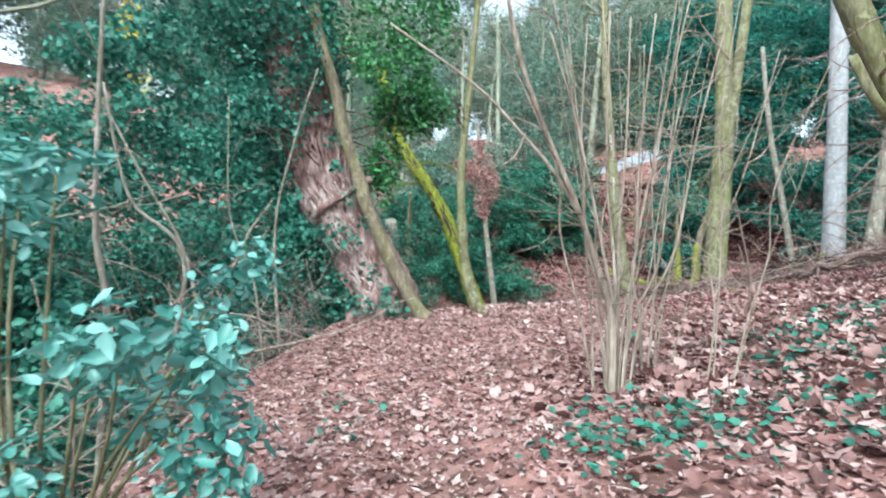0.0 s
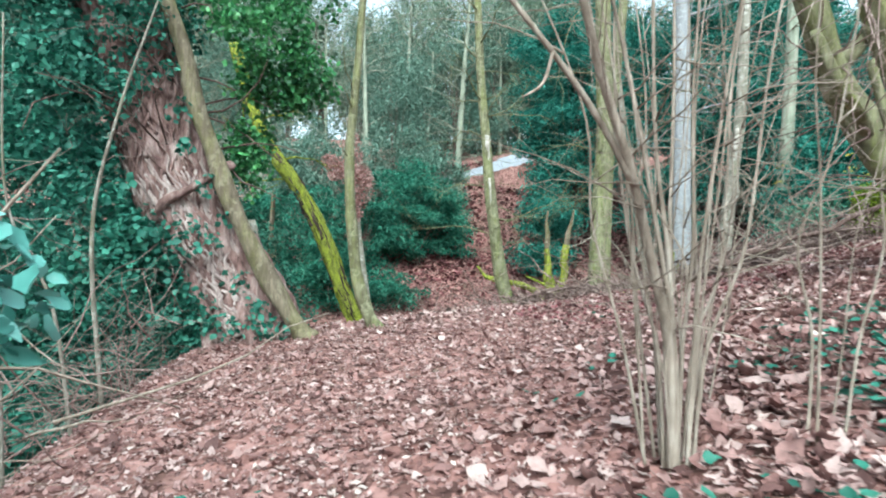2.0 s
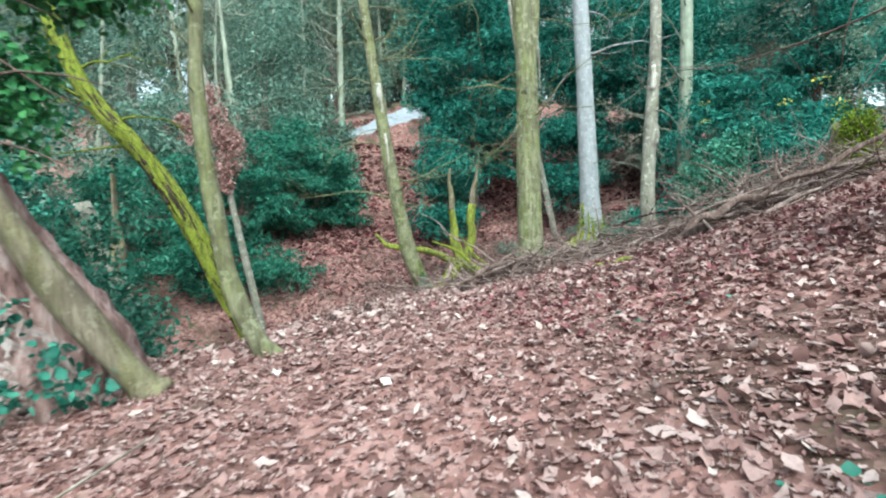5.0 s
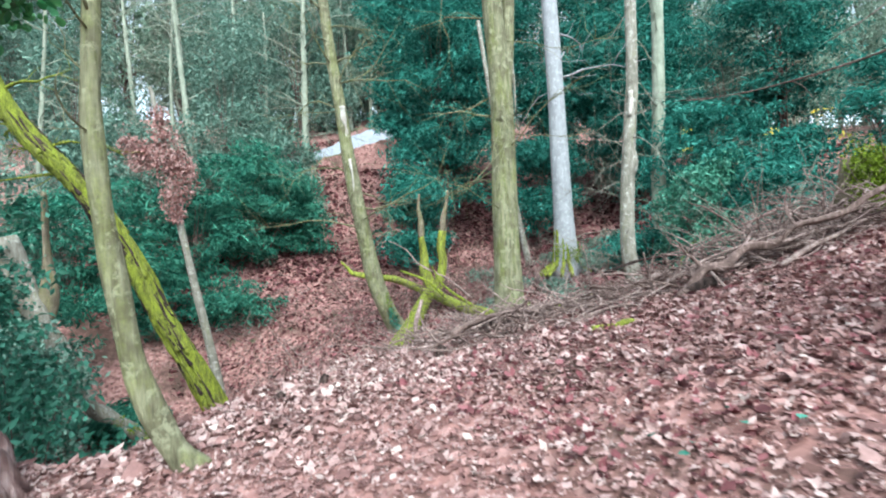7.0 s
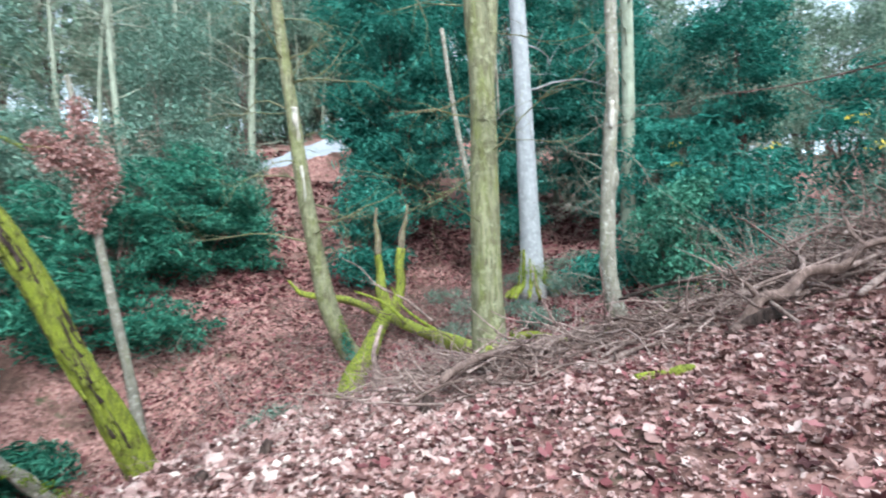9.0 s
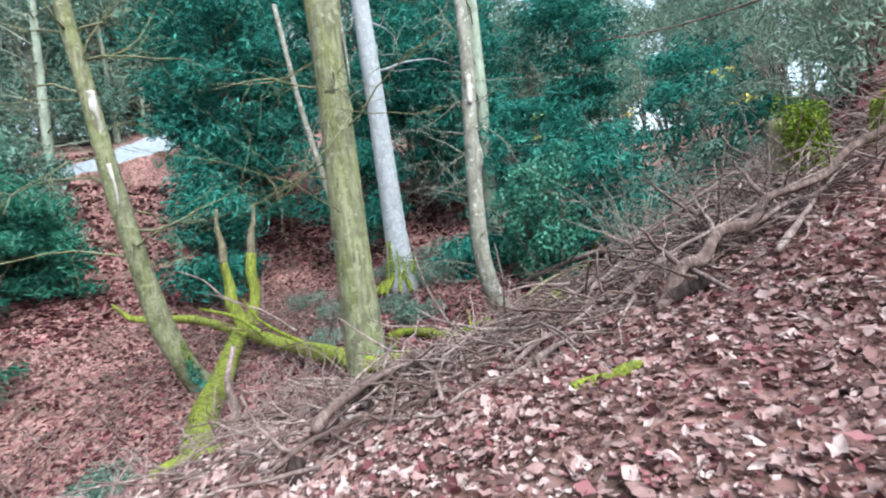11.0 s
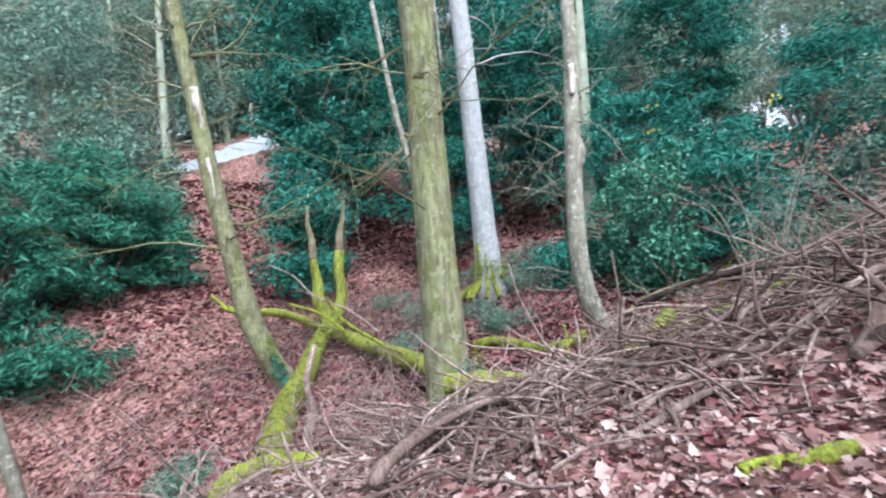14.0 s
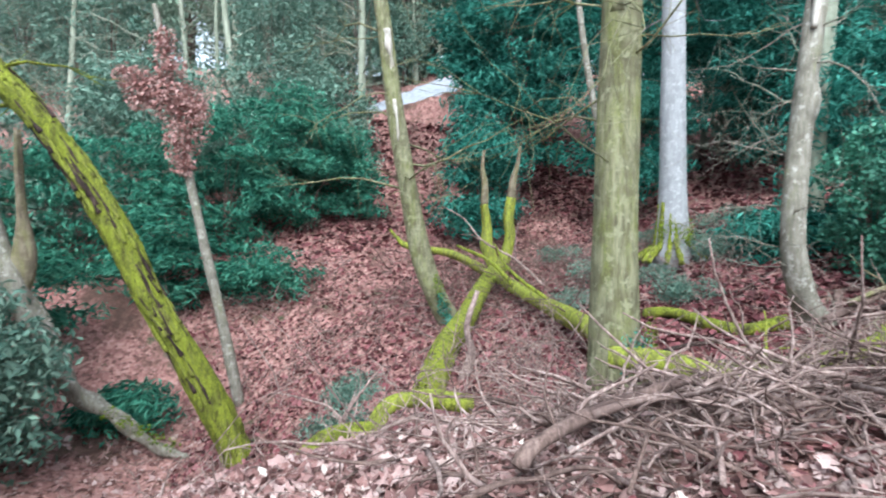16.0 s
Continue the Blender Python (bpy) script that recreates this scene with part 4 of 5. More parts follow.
for p, q, r, m, lb in (
    ((6.9, 8.45, 1.45), (8.7, 8.15, 1.98), 0.045, B_STICK, "long pale branch lying up the bank"),
    ((6.2, 9.6, 1.2), (8.3, 7.9, 2.15), 0.03, B_STICK, "long pale branch lying up the bank"),
    ((5.2, 10.2, 0.8), (6.6, 9.7, 1.25), 0.03, B_STICK, "weathered branch on the brush pile"),
    ((4.9, 10.9, 0.7), (6.4, 10.2, 0.95), 0.028, B_STICK, "weathered branch on the brush pile"),
    ((4.7, 11.5, 0.6), (6.6, 11.2, 0.75), 0.03, B_BROWN, "brown branch on the brush pile"),
    ((4.2, 10.3, 0.65), (5.6, 10.5, 0.75), 0.03, B_STICK, "weathered branch on the brush pile"),
    ((5.4, 9.9, 0.85), (6.0, 10.6, 0.8), 0.045, B_BROWN, "short brown log on the brush pile"),
    ((5.0, 10.1, 0.75), (5.9, 9.6, 1.0), 0.045, B_STICK, "short pale log on the brush pile"),
    ((7.0, 11.5, 0.5), (9.5, 10.4, 1.3), 0.05, B_MOSSY, "mossy branch across the hollow"),
    ((7.4, 11.9, 0.2), (9.8, 12.2, 0.5), 0.06, B_VINE, "fallen stem across the hollow"),
    ((5.3, 10.5, 0.75), (7.0, 10.7, 0.7), 0.045, B_STICK, "thick pale branch on the brush pile"),
    ((6.3, 10.2, 0.95), (7.6, 10.9, 0.5), 0.04, B_BROWN, "dark branch on the brink"),
    ((6.6, 11.4, 0.35), (8.6, 11.9, 0.1), 0.07, B_BRIGHT_MOSS, "moss-grown branch in the hollow"),
    ((7.4, 11.0, 0.4), (8.9, 12.6, 0.0), 0.06, B_MOSSY, "mossy branch in the hollow"),
    ((8.4, 11.0, 0.8), (10.5, 10.2, 1.6), 0.05, B_STICK, "long bare branch on the bank"),
    ((8.0, 10.0, 1.2), (10.5, 8.4, 2.4), 0.04, B_STICK, "long bare branch on the bank"),
    ((12.4, 14.7, 0.0), (15.0, 14.4, 0.7), 0.1, B_BROWN, "dark fallen stem behind the pale tree"),
    ((12.8, 14.6, 0.3), (15.2, 13.9, 0.8), 0.07, B_VINE, "fallen stem behind the pale tree"),
    ((4.0, 16.3, -1.15), (4.8, 16.7, -0.4), 0.035, B_STICK, "bare forked stick standing in the hollow"),
    ((3.75, 15.9, -1.6), (4.2, 16.4, -0.75), 0.03, B_STICK, "bare stick standing in the hollow"),
    ((4.05, 16.3, -1.05), (3.1, 16.6, -0.6), 0.03, B_STICK, "bare curved stick in the hollow"),
    ((3.15, 16.6, -0.6), (2.7, 16.9, 0.4), 0.02, B_STICK, "bare thin stick in the hollow"),
    ((10.5, 21.0, 0.0), (9.6, 26.0, 2.2), 0.06, B_STICK, "pale stick leaning on the fallen tree"),
    ((6.6, 20.2, -1.3), (8.6, 20.6, -0.9), 0.05, B_BROWN, "dark branch on the red leaves"),
):
    pole(p, q, r, m, lb)
# upright sapling and its twigs on the bank
lone("dead_seedling", Geo().tube([on_ground(3.08, 5.2), (3.15, 5.2, 1.13), (3.07, 5.26, 1.65), (3.0, 5.3, 2.0)], 0.016, 0.006, 6, 5, 0.1).tube([(3.12, 5.22, 1.4), (3.3, 5.2, 1.6)], 0.007, 0.003, 5, 3), B_BROWN, on_ground(3.08, 5.2), "thin dark dead seedling", "sapling")


def brush(name, label, count, spot, length, r, material, flat=0.25, lift=0.1, rng=RNG, tuft=0.35, seg=5):
    """A heap of loose sticks; spot() gives a place and how high the heap lies there."""
    g = Geo()
    first = None
    for _ in range(count):
        x, y, up = spot()
        z = gz(x, y) + up * rng.random()
        if first is None:
            first = (x, y, gz(x, y))
        a = rng.random() * 2 * math.pi
        L = length * (0.3 + 0.9 * rng.random() ** 2)
        p = twig_path((x, y, z), (math.cos(a), math.sin(a), lift + flat * rng.normal()), L, 0.2, 5, 0.02, rng)
        p[:, 2] = np.maximum(p[:, 2], land(p[:, 0], p[:, 1]) + 0.01)
        rr = r * (0.4 + 1.1 * rng.random() ** 2)
        g.tube(p, rr, rr * 0.35, seg if rr > 0.012 else min(seg, 4))
        if rng.random() < tuft:
            t = twig_path(p[2], unit(p[3] - p[2]) + rng.normal(size=3) * 0.6, L * 0.5, 0.25, 4, 0, rng)
            g.tube(t, rr * 0.5, rr * 0.2, 3)
    return lone(name, g, material, first, label, "brushwood", "brushwood", "stuff")


def within(cx, cy, sx, sy, up, turn=0.0):
    c, s = math.cos(turn), math.sin(turn)

    def spot():
        a, b = RNG.normal() * sx, RNG.normal() * sy
        return cx + a * c - b * s, cy + a * s + b * c, up
    return spot


brush("brush_pile", "pile of weathered brown sticks on the ravine's edge", 260, within(5.0, 11.3, 0.9, 0.4, 0.16, -0.1), 0.9, 0.014, B_STICK)
brush("brush_pile", "pile of thin dark twigs on the ravine's edge", 170, within(5.3, 10.8, 0.8, 0.35, 0.12, -0.4), 0.8, 0.009, B_BROWN)
brush("brush_pile", "bank covered with tangled grey branches", 240, within(8.3, 9.0, 1.2, 0.45, 0.25, -0.65), 1.4, 0.014, B_STICK)
brush("brush_pile", "bank covered with tangled brown twigs", 260, within(9.8, 8.2, 1.8, 0.9, 0.35, -0.6), 1.4, 0.013, B_BROWN)
brush("brush_pile", "steep bank matted with bare brown twigs", 320, within(9.7, 7.9, 1.2, 0.5, 0.25, -0.5), 1.1, 0.01, B_STICK, 0.3, 0.15)
brush("brush_pile", "thick dead grey branches heaped along the brink", 26, within(7.3, 9.8, 1.1, 0.4, 0.15, -0.7), 1.3, 0.03, B_STICK)
brush("brush_pile", "low tangle of weathered sticks on the brink", 240, within(6.0, 10.9, 0.8, 0.5, 0.14, -0.5), 1.0, 0.012, B_STICK)
brush("brush_pile", "low tangle of dark sticks on the brink", 240, within(5.6, 11.1, 1.0, 0.55, 0.12, -0.4), 0.9, 0.013, B_BROWN)
brush("brush_pile", "dense grey brushwood along the crest of the bank", 250, within(7.9, 9.0, 1.1, 0.32, 0.2, -0.5), 1.2, 0.011, B_STICK, 0.12, 0.02)
brush("brush_pile", "dark twigs matted under the brushwood", 260, within(7.7, 9.1, 1.2, 0.4, 0.14, -0.5), 1.1, 0.01, B_BROWN, 0.12, 0.02)
brush("brush_pile", "wiry twigs arching over the bank", 70, within(8.4, 8.7, 0.9, 0.3, 0.2, -0.5), 1.2, 0.006, B_STICK, 0.4, 0.5, tuft=0.8)
for k in range(26):
    u = RNG.random()
    x, y = 6.9 + 2.8 * u + 0.2 * RNG.normal(), 9.65 - 1.2 * u + 0.25 * RNG.normal()
    turn, L = -0.5 + 0.8 * RNG.normal(), 0.4 + 0.8 * RNG.random()
    p = (x - L * math.cos(turn), y - L * math.sin(turn), gz(x, y) + 0.04 + 0.2 * RNG.random())
    q = (x + L * math.cos(turn), y + L * math.sin(turn), gz(x, y) + 0.06 + 0.24 * RNG.random())
    pole(p, q, 0.013 + 0.026 * RNG.random() ** 2, (B_STICK, B_BROWN, B_STICK, B_DARK)[k % 4], "weathered dead branch heaped along the bank", 0.2)
for p, q, r, m, lb in (
    ((9.4, 16.0, -0.75), (12.2, 15.9, -0.5), 0.07, B_DARK, "dark fallen branch on red leaves"),
    ((5.0, 19.3, -2.3), (6.6, 19.0, -1.7), 0.05, B_DARK, "dark fallen branch in the hollow"),
    ((12.9, 18.2, -0.2), (15.4, 17.2, 0.2), 0.06, B_DARK, "dark fallen branch on red leaves"),
    ((16.0, 21.6, 1.1), (18.6, 20.6, 1.4), 0.06, B_DARK, "dark fallen branch beside the beech"),
    ((6.5, 12.0, 0.45), (8.9, 11.6, 0.35), 0.07, B_BRIGHT_MOSS, "moss-grown branch along the brink"),
    ((7.0, 12.3, 0.25), (9.2, 13.2, 0.05), 0.08, B_BRIGHT_MOSS, "moss-grown branch in the hollow"),
    ((8.6, 12.4, 0.2), (10.4, 11.6, 0.8), 0.06, B_MOSSY, "mossy branch across the hollow"),
):
    pole(p, q, r, m, lb, 0.08)
for k in range(13):
    x, y = 5.5 + 0.75 * RNG.normal(), 10.75 + 0.3 * RNG.normal()
    turn, L = 0.15 + 0.5 * RNG.normal(), 0.35 + 0.6 * RNG.random()
    p = (x - L * math.cos(turn), y - L * math.sin(turn), gz(x, y) + 0.03 + 0.06 * RNG.random())
    q = (x + L * math.cos(turn), y + L * math.sin(turn), gz(x, y) + 0.06 + 0.14 * RNG.random())
    pole(p, q, 0.014 + 0.025 * RNG.random() ** 2, (B_STICK, B_BROWN, B_STICK)[k % 3], "weathered dead branch on the brush pile", 0.12)
brush("brush_pile", "brushwood heap behind the pale tree", 300, within(12.3, 14.0, 1.3, 0.5, 0.4, 0.0), 1.5, 0.02, B_STICK)
brush("brush_pile", "loose sticks on the ravine floor", 260, within(9.8, 13.6, 1.6, 0.8, 0.25), 1.6, 0.02, B_VINE)
brush("brush_pile", "dry stems round the fallen tree", 380, within(7.2, 17.5, 1.4, 1.4, 0.6, 0.8), 1.2, 0.013, B_STICK, 0.5, 0.5)
brush("brush_pile", "thin twigs over the fallen tree", 340, within(10.5, 22.5, 2.0, 2.5, 0.9), 1.6, 0.016, B_BROWN, 0.5, 0.4)
brush("dry_stems", "thin dry stems in the hollow", 300, within(4.0, 15.6, 1.5, 0.9, 0.3), 1.1, 0.008, B_STICK, 0.5, 0.8)
brush("dry_stems", "thin dry stems on the red bank", 340, within(7.0, 24.5, 2.6, 2.6, 0.3), 1.3, 0.012, B_BROWN, 0.5, 0.7)
brush("dry_stems", "thin bare scrub on the red bank", 520, within(8.0, 27.0, 3.0, 2.4, 0.25), 1.1, 0.009, B_BROWN, 0.6, 0.9, seg=3)
brush("dry_stems", "bare stems and twigs round the beech", 460, within(14.5, 20.5, 2.2, 1.8, 0.3), 1.4, 0.012, B_STICK, 0.5, 0.5, seg=4)
brush("dry_stems", "tangled twigs under the yews", 420, within(13.2, 25.5, 2.2, 1.6, 0.4), 1.5, 0.013, B_BROWN, 0.5, 0.5, seg=3)
brush("dry_stems", "bare scrub in the hollow by the withered stem", 420, within(2.8, 24.5, 2.2, 2.6, 0.4), 1.3, 0.011, B_STICK, 0.5, 0.7, seg=3)
brush("dry_stems", "thin stems rising by the hollow's brink", 90, within(3.4, 13.6, 1.1, 0.6, 0.2), 1.2, 0.007, B_STICK, 0.4, 1.0, tuft=0.9)
# scrub, added also to darken the slope where the yews shade it
brush("dry_stems", "brown scrub that darkens the slope below the far track", 420, within(11.5, 36.0, 2.2, 3.0, 0.5), 1.8, 0.02, B_BROWN, 0.5, 0.9, seg=3)
brush("dry_stems", "pale dead twigs caught in the yew bushes", 190, within(3.4, 28.2, 1.6, 0.8, 1.2), 1.5, 0.016, B_STICK, 0.5, 0.5, seg=3)
brush("dry_stems", "upright broken sticks by the mossy stump", 46, within(8.3, 8.9, 0.5, 0.35, 0.2), 1.1, 0.014, B_STICK, 0.4, 1.1)
brush("dry_stems", "thin dry stems on the crest", 180, within(3.0, 12.3, 1.4, 0.4, 0.1), 0.5, 0.005, B_STICK, 0.5, 0.7)
brush("fallen_twigs", "fine twigs strewn over the path", 420, lambda: (RNG.uniform(-1.6, 6), RNG.uniform(0.5, 11.5), 0.03), 0.4, 0.004, B_STICK, 0.05, 0.02)
brush("fallen_twigs", "stalks and fine twigs among the path's leaves", 1500, lambda: (RNG.uniform(-1.6, 5), RNG.uniform(0.5, 11.5), 0.04), 0.2, 0.0028, B_STICK, 0.15, 0.05, tuft=0.1, seg=3)
brush("mossy_brush", "moss-grown sticks in the hollow", 120, within(9.0, 12.2, 1.3, 0.5, 0.2, -0.2), 1.2, 0.03, B_BRIGHT_MOSS, 0.12, 0.05)
brush("fallen_twigs", "sticks strewn over the far bank", 420, lambda: (RNG.uniform(4, 20), RNG.uniform(18, 33), 0.2), 1.6, 0.018, B_STICK, 0.2, 0.15)
brush("bramble_tangle", "pale tangle of bare stems below the path", 420, within(-3.1, 6.6, 0.55, 1.5, 0.9), 1.5, 0.008, B_STICK, 0.5, 0.45)
brush("bramble_tangle", "pale tangle of bare stems below the path", 260, within(-2.6, 7.9, 0.4, 0.6, 0.8), 1.1, 0.006, B_STICK, 0.5, 0.3)
brush("bramble_tangle", "bare stems beside the laurel", 150, within(-2.6, 3.8, 0.5, 0.9, 0.9), 1.7, 0.009, B_HAZEL, 0.5, 0.6)

# ---- laurel and shrubs near the path ----
LB = on_ground(-1.35, 2.0)
laurel = thing("laurel_shrub", LB, "blue-green laurel shrub with broad leaves beside the path", "shrub")
ls = Geo()
lc = []
for p in ((-1.31, 1.9, 1.46), (-1.5, 1.9, 1.3), (-1.7, 2.2, 1.5), (-0.92, 1.75, 0.88), (-0.75, 1.9, 0.8), (-1.1, 1.8, 0.82), (-0.72, 2.0, 0.6), (-0.62, 2.0, 0.42), (-0.8, 2.0, 0.35), (-1.05, 2.7, 0.95), (-0.95, 2.5, 0.75), (-0.9, 2.8, 1.1), (-1.3, 2.2, 0.7), (-1.3, 1.8, 0.35), (-0.68, 1.95, 0.22), (-1.6, 1.7, 1.0), (-1.0, 2.1, 0.55)):
    lc.append((*p, 0.2))
    ls.tube([LB, ((LB[0] + p[0]) / 2 + 0.08 * RNG.normal(), (LB[1] + p[1]) / 2, (LB[2] + p[2]) / 2 + 0.1), p], 0.014, 0.005, 6, 5, 0.1)
part("stems", ls, B_GREENISH, laurel)
part("leaves", cloud(Geo(), lc, 190, 0.078, (1, 1, 0.9), 0.2, 0.5, 0.9, lobed=True), M_LAUREL, laurel)
for pts, r in (([on_ground(-2.6, 4.2), (-2.54, 4.08, 0.55), (-2.66, 4.06, 1.22), (-2.62, 3.94, 1.96), (-2.7, 4, 3.5)], 0.035), ([on_ground(-2.9, 5.0), (-2.2, 4.6, 0.9), (-2.7, 4.5, 1.6), (-3.0, 4.5, 2.6)], 0.025), ([on_ground(-2.3, 5.5), (-2.6, 5.4, 1.0), (-3.1, 5.3, 1.9), (-3.6, 5.2, 2.8)], 0.022), ([on_ground(-2.0, 6.2), (-2.2, 6.2, 0.8), (-2.5, 6.1, 1.6), (-2.6, 6.1, 3.0)], 0.016), ([on_ground(-2.2, 7.4), (-2.4, 7.4, 1.4), (-2.2, 7.3, 2.6), (-1.9, 7.3, 3.8)], 0.025), ([on_ground(-2.15, 5.6), (-2.3, 5.6, 0.6), (-2.9, 5.5, 1.2)], 0.014)):
    pp = [pts[0]] + list(pts[1:])
    ob = thing("bare_sapling", pp[0], "pale leafless sapling below the path", "sapling", "bare saplings")
    part("stem", Geo().tube(pp, r, r * 0.4, 10, 7, 0.08, seed=r * 100), B_PALE, ob)
    part("twigs", boughs(Geo(), curve_through(pp, 7), 9, 0.9, 0.006, 0.3, 0.3, 3, seg=3, sag=0.05), B_STICK, ob, kind="stuff")


def bush(name, label, at, radii, count, r, size, material, per=60, droop=0.3, wide=0.5, lift=0.0, stems=6, category="shrub", group="evergreens", spread=(1, 1, 0.7), order=0.6):
    base = on_ground(*at)
    ob = thing(name, base, label, category, group)
    c = (at[0], at[1], base[2] + radii[2] * 0.85 + lift)
    st = Geo()
    for _ in range(stems):
        d = unit(RNG.normal(size=3)) * np.array(radii) * 0.7
        st.tube([base, (at[0] + d[0] * 0.3, at[1] + d[1] * 0.3, c[2] - radii[2] * 0.3), (c[0] + d[0], c[1] + d[1], c[2] + abs(d[2]))], 0.006 + 0.01 * radii[2], 0.004, 6, 5, 0.08)
    part("stem", st, B_BROWN, ob)
    part("foliage", cloud(Geo(), lumpy(c, radii, count, r), per, size, spread, droop, wide, order=order), material, ob)
    return ob


# dark evergreens below the path and behind the old tree
for at, rad, n in (((-4.3, 6.0), (1.2, 1.4, 1.9), 50), ((-4.3, 9.0), (1.0, 1.0, 2.2), 46), ((-4.8, 3.0), (1.5, 1.4, 2.4), 56), ((-6.6, 8.0), (2.2, 2.0, 3.6), 70), ((-3.4, 4.2), (0.6, 0.8, 1.2), 30), ((-3.3, 11.8), (1.6, 0.9, 2.8), 54), ((-7.5, 4.5), (2.0, 2.0, 4.2), 70), ((-3.9, 0.6), (1.2, 1.3, 2.0), 40), ((-6.0, 12.0), (2.0, 1.6, 3.6), 60), ((-3.3, 7.6), (0.6, 0.7, 1.1), 30), ((-6.0, 0.5), (1.8, 1.8, 3.6), 50), ((-8.6, 10.6), (2.2, 2.0, 4.4), 60), ((-9.5, 6.5), (2.2, 2.0, 5.0), 60)):
    bush("holly_bush", "dark green holly thicket in the shade", at, rad, n, 0.5, 0.12, M_IVY, 58, 0.4, 0.6)
for at, rad, n in (((-0.9, 13.2), (0.9, 0.8, 1.7), 36), ((-1.7, 14.9), (0.9, 0.8, 1.4), 34), ((-1.9, 14.5), (1.4, 1.0, 3.2), 56), ((-1.8, 16.2), (1.2, 0.9, 1.9), 40), ((-3.8, 18.2), (1.4, 1.2, 4.0), 60)):
    bush("evergreen_bush", "grey-green bush at the shelf's foot", at, rad, n, 0.4, 0.11, M_HOLLY, 60, 0.3, 0.55)
for at, rad, n in (((-9.5, 14.0), (2.6, 2.2, 6.0), 80), ((-6.5, 19.0), (2.6, 2.0, 5.0), 76), ((-11.5, 8.0), (2.6, 2.4, 6.0), 80), ((-5.5, 24.0), (2.6, 2.0, 4.0), 70), ((-9.0, 10.5), (1.6, 1.4, 2.6), 36), ((-11.5, 13.0), (2.0, 1.8, 3.4), 40), ((-14.0, 17.0), (2.6, 2.2, 5.0), 44), ((-8.0, 16.6), (1.8, 1.6, 2.6), 36), ((-6.2, 15.4), (1.4, 1.2, 1.8), 30), ((-10.5, 21.0), (3.0, 2.4, 6.5), 80)):
    bush("ivied_tree", "tall tree smothered in dark ivy below the path", at, rad, n, 0.75, 0.2, M_IVY, 50, 0.5, 0.7, 0.6, 5, "tree", "ivied trees")
# far bushes: their haze lies in the paler leaf colour
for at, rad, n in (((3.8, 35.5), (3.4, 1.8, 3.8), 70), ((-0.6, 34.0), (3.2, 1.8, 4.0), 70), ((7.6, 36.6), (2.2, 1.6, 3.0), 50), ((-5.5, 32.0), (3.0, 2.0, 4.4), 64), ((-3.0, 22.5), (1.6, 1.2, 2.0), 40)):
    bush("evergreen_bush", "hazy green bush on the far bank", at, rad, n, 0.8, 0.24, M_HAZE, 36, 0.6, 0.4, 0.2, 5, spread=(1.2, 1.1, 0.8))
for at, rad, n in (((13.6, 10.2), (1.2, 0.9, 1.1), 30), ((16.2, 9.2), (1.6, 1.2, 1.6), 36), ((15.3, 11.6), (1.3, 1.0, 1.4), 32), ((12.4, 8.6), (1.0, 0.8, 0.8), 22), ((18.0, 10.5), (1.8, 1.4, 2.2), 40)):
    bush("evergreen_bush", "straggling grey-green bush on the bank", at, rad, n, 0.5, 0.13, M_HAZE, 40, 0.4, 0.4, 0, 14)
# pale leaf colour stands in for the haze high on the bank
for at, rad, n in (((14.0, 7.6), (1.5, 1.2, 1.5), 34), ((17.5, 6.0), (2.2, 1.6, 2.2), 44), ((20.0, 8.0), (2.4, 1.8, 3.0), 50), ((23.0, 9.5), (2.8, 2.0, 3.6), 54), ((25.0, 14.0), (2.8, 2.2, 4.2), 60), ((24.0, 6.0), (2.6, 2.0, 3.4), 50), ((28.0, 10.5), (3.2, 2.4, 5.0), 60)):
    bush("evergreen_bush", "straggling bush high on the bank, paled blue-green for haze", at, rad, n, 0.6, 0.16, M_FAR_HAZE, 40, 0.5, 0.3, 0, 14)
# yews across the ravine
for at, rad, n, lift in (((14.8, 30.0), (4.4, 2.8, 6.5), 270, 4.2), ((12.3, 28.6), (1.1, 1.0, 3.0), 60, 1.0), ((18.0, 33.5), (3.8, 2.6, 7.0), 170, 4.2), ((21.5, 28), (4.2, 2.8, 7.5), 230, 3.2), ((17.9, 25.8), (1.8, 1.4, 2.2), 50, 1.8), ((22.0, 22.5), (2.8, 2.0, 5.4), 130, 2.2), ((26.0, 25.5), (4.0, 3, 7.5), 190, 2.5), ((27.0, 18.5), (3.0, 2.4, 5.0), 110, 2.0)):
    bush("yew_tree", "dense dark teal yew with drooping sprays", at, rad, n, 0.85, 0.34, M_YEW, 36, 0.7, 0.17, lift, 9, "tree", "yews", (1.3, 1.3, 0.5), 1.6)
for at, rad, n in (((5.6, 32.0), (2.9, 1.8, 3.0), 96), ((2.2, 31.0), (2.8, 1.8, 3.4), 96), ((7.4, 33.5), (1.8, 1.6, 1.8), 44), ((0.6, 29.2), (1.8, 1.4, 1.9), 50), ((-2.6, 31), (3.0, 2.0, 3.0), 70), ((3.6, 28.6), (1.5, 1.1, 1.0), 36), ((-0.6, 25.5), (1.0, 0.8, 0.55), 24), ((-3.8, 27.0), (2.2, 1.5, 2.2), 50)):
    bush("yew_bush", "spreading dark green yew bush across the ravine", at, rad, n, 0.65, 0.32, M_YEW_GREEN, 38, 0.6, 0.18, 0.0, 6, "shrub", "yew bushes", (1.3, 1.25, 0.5), 1.6)
for at, rad, n in (((15.2, 14.9), (1.2, 1.0, 2.1), 74), ((16.6, 16.4), (1.5, 1.0, 1.8), 54)):
    bush("holly_bush", "glossy green holly behind the pale tree", at, rad, n, 0.42, 0.12, M_HOLLY, 70, 0.4, 0.6)
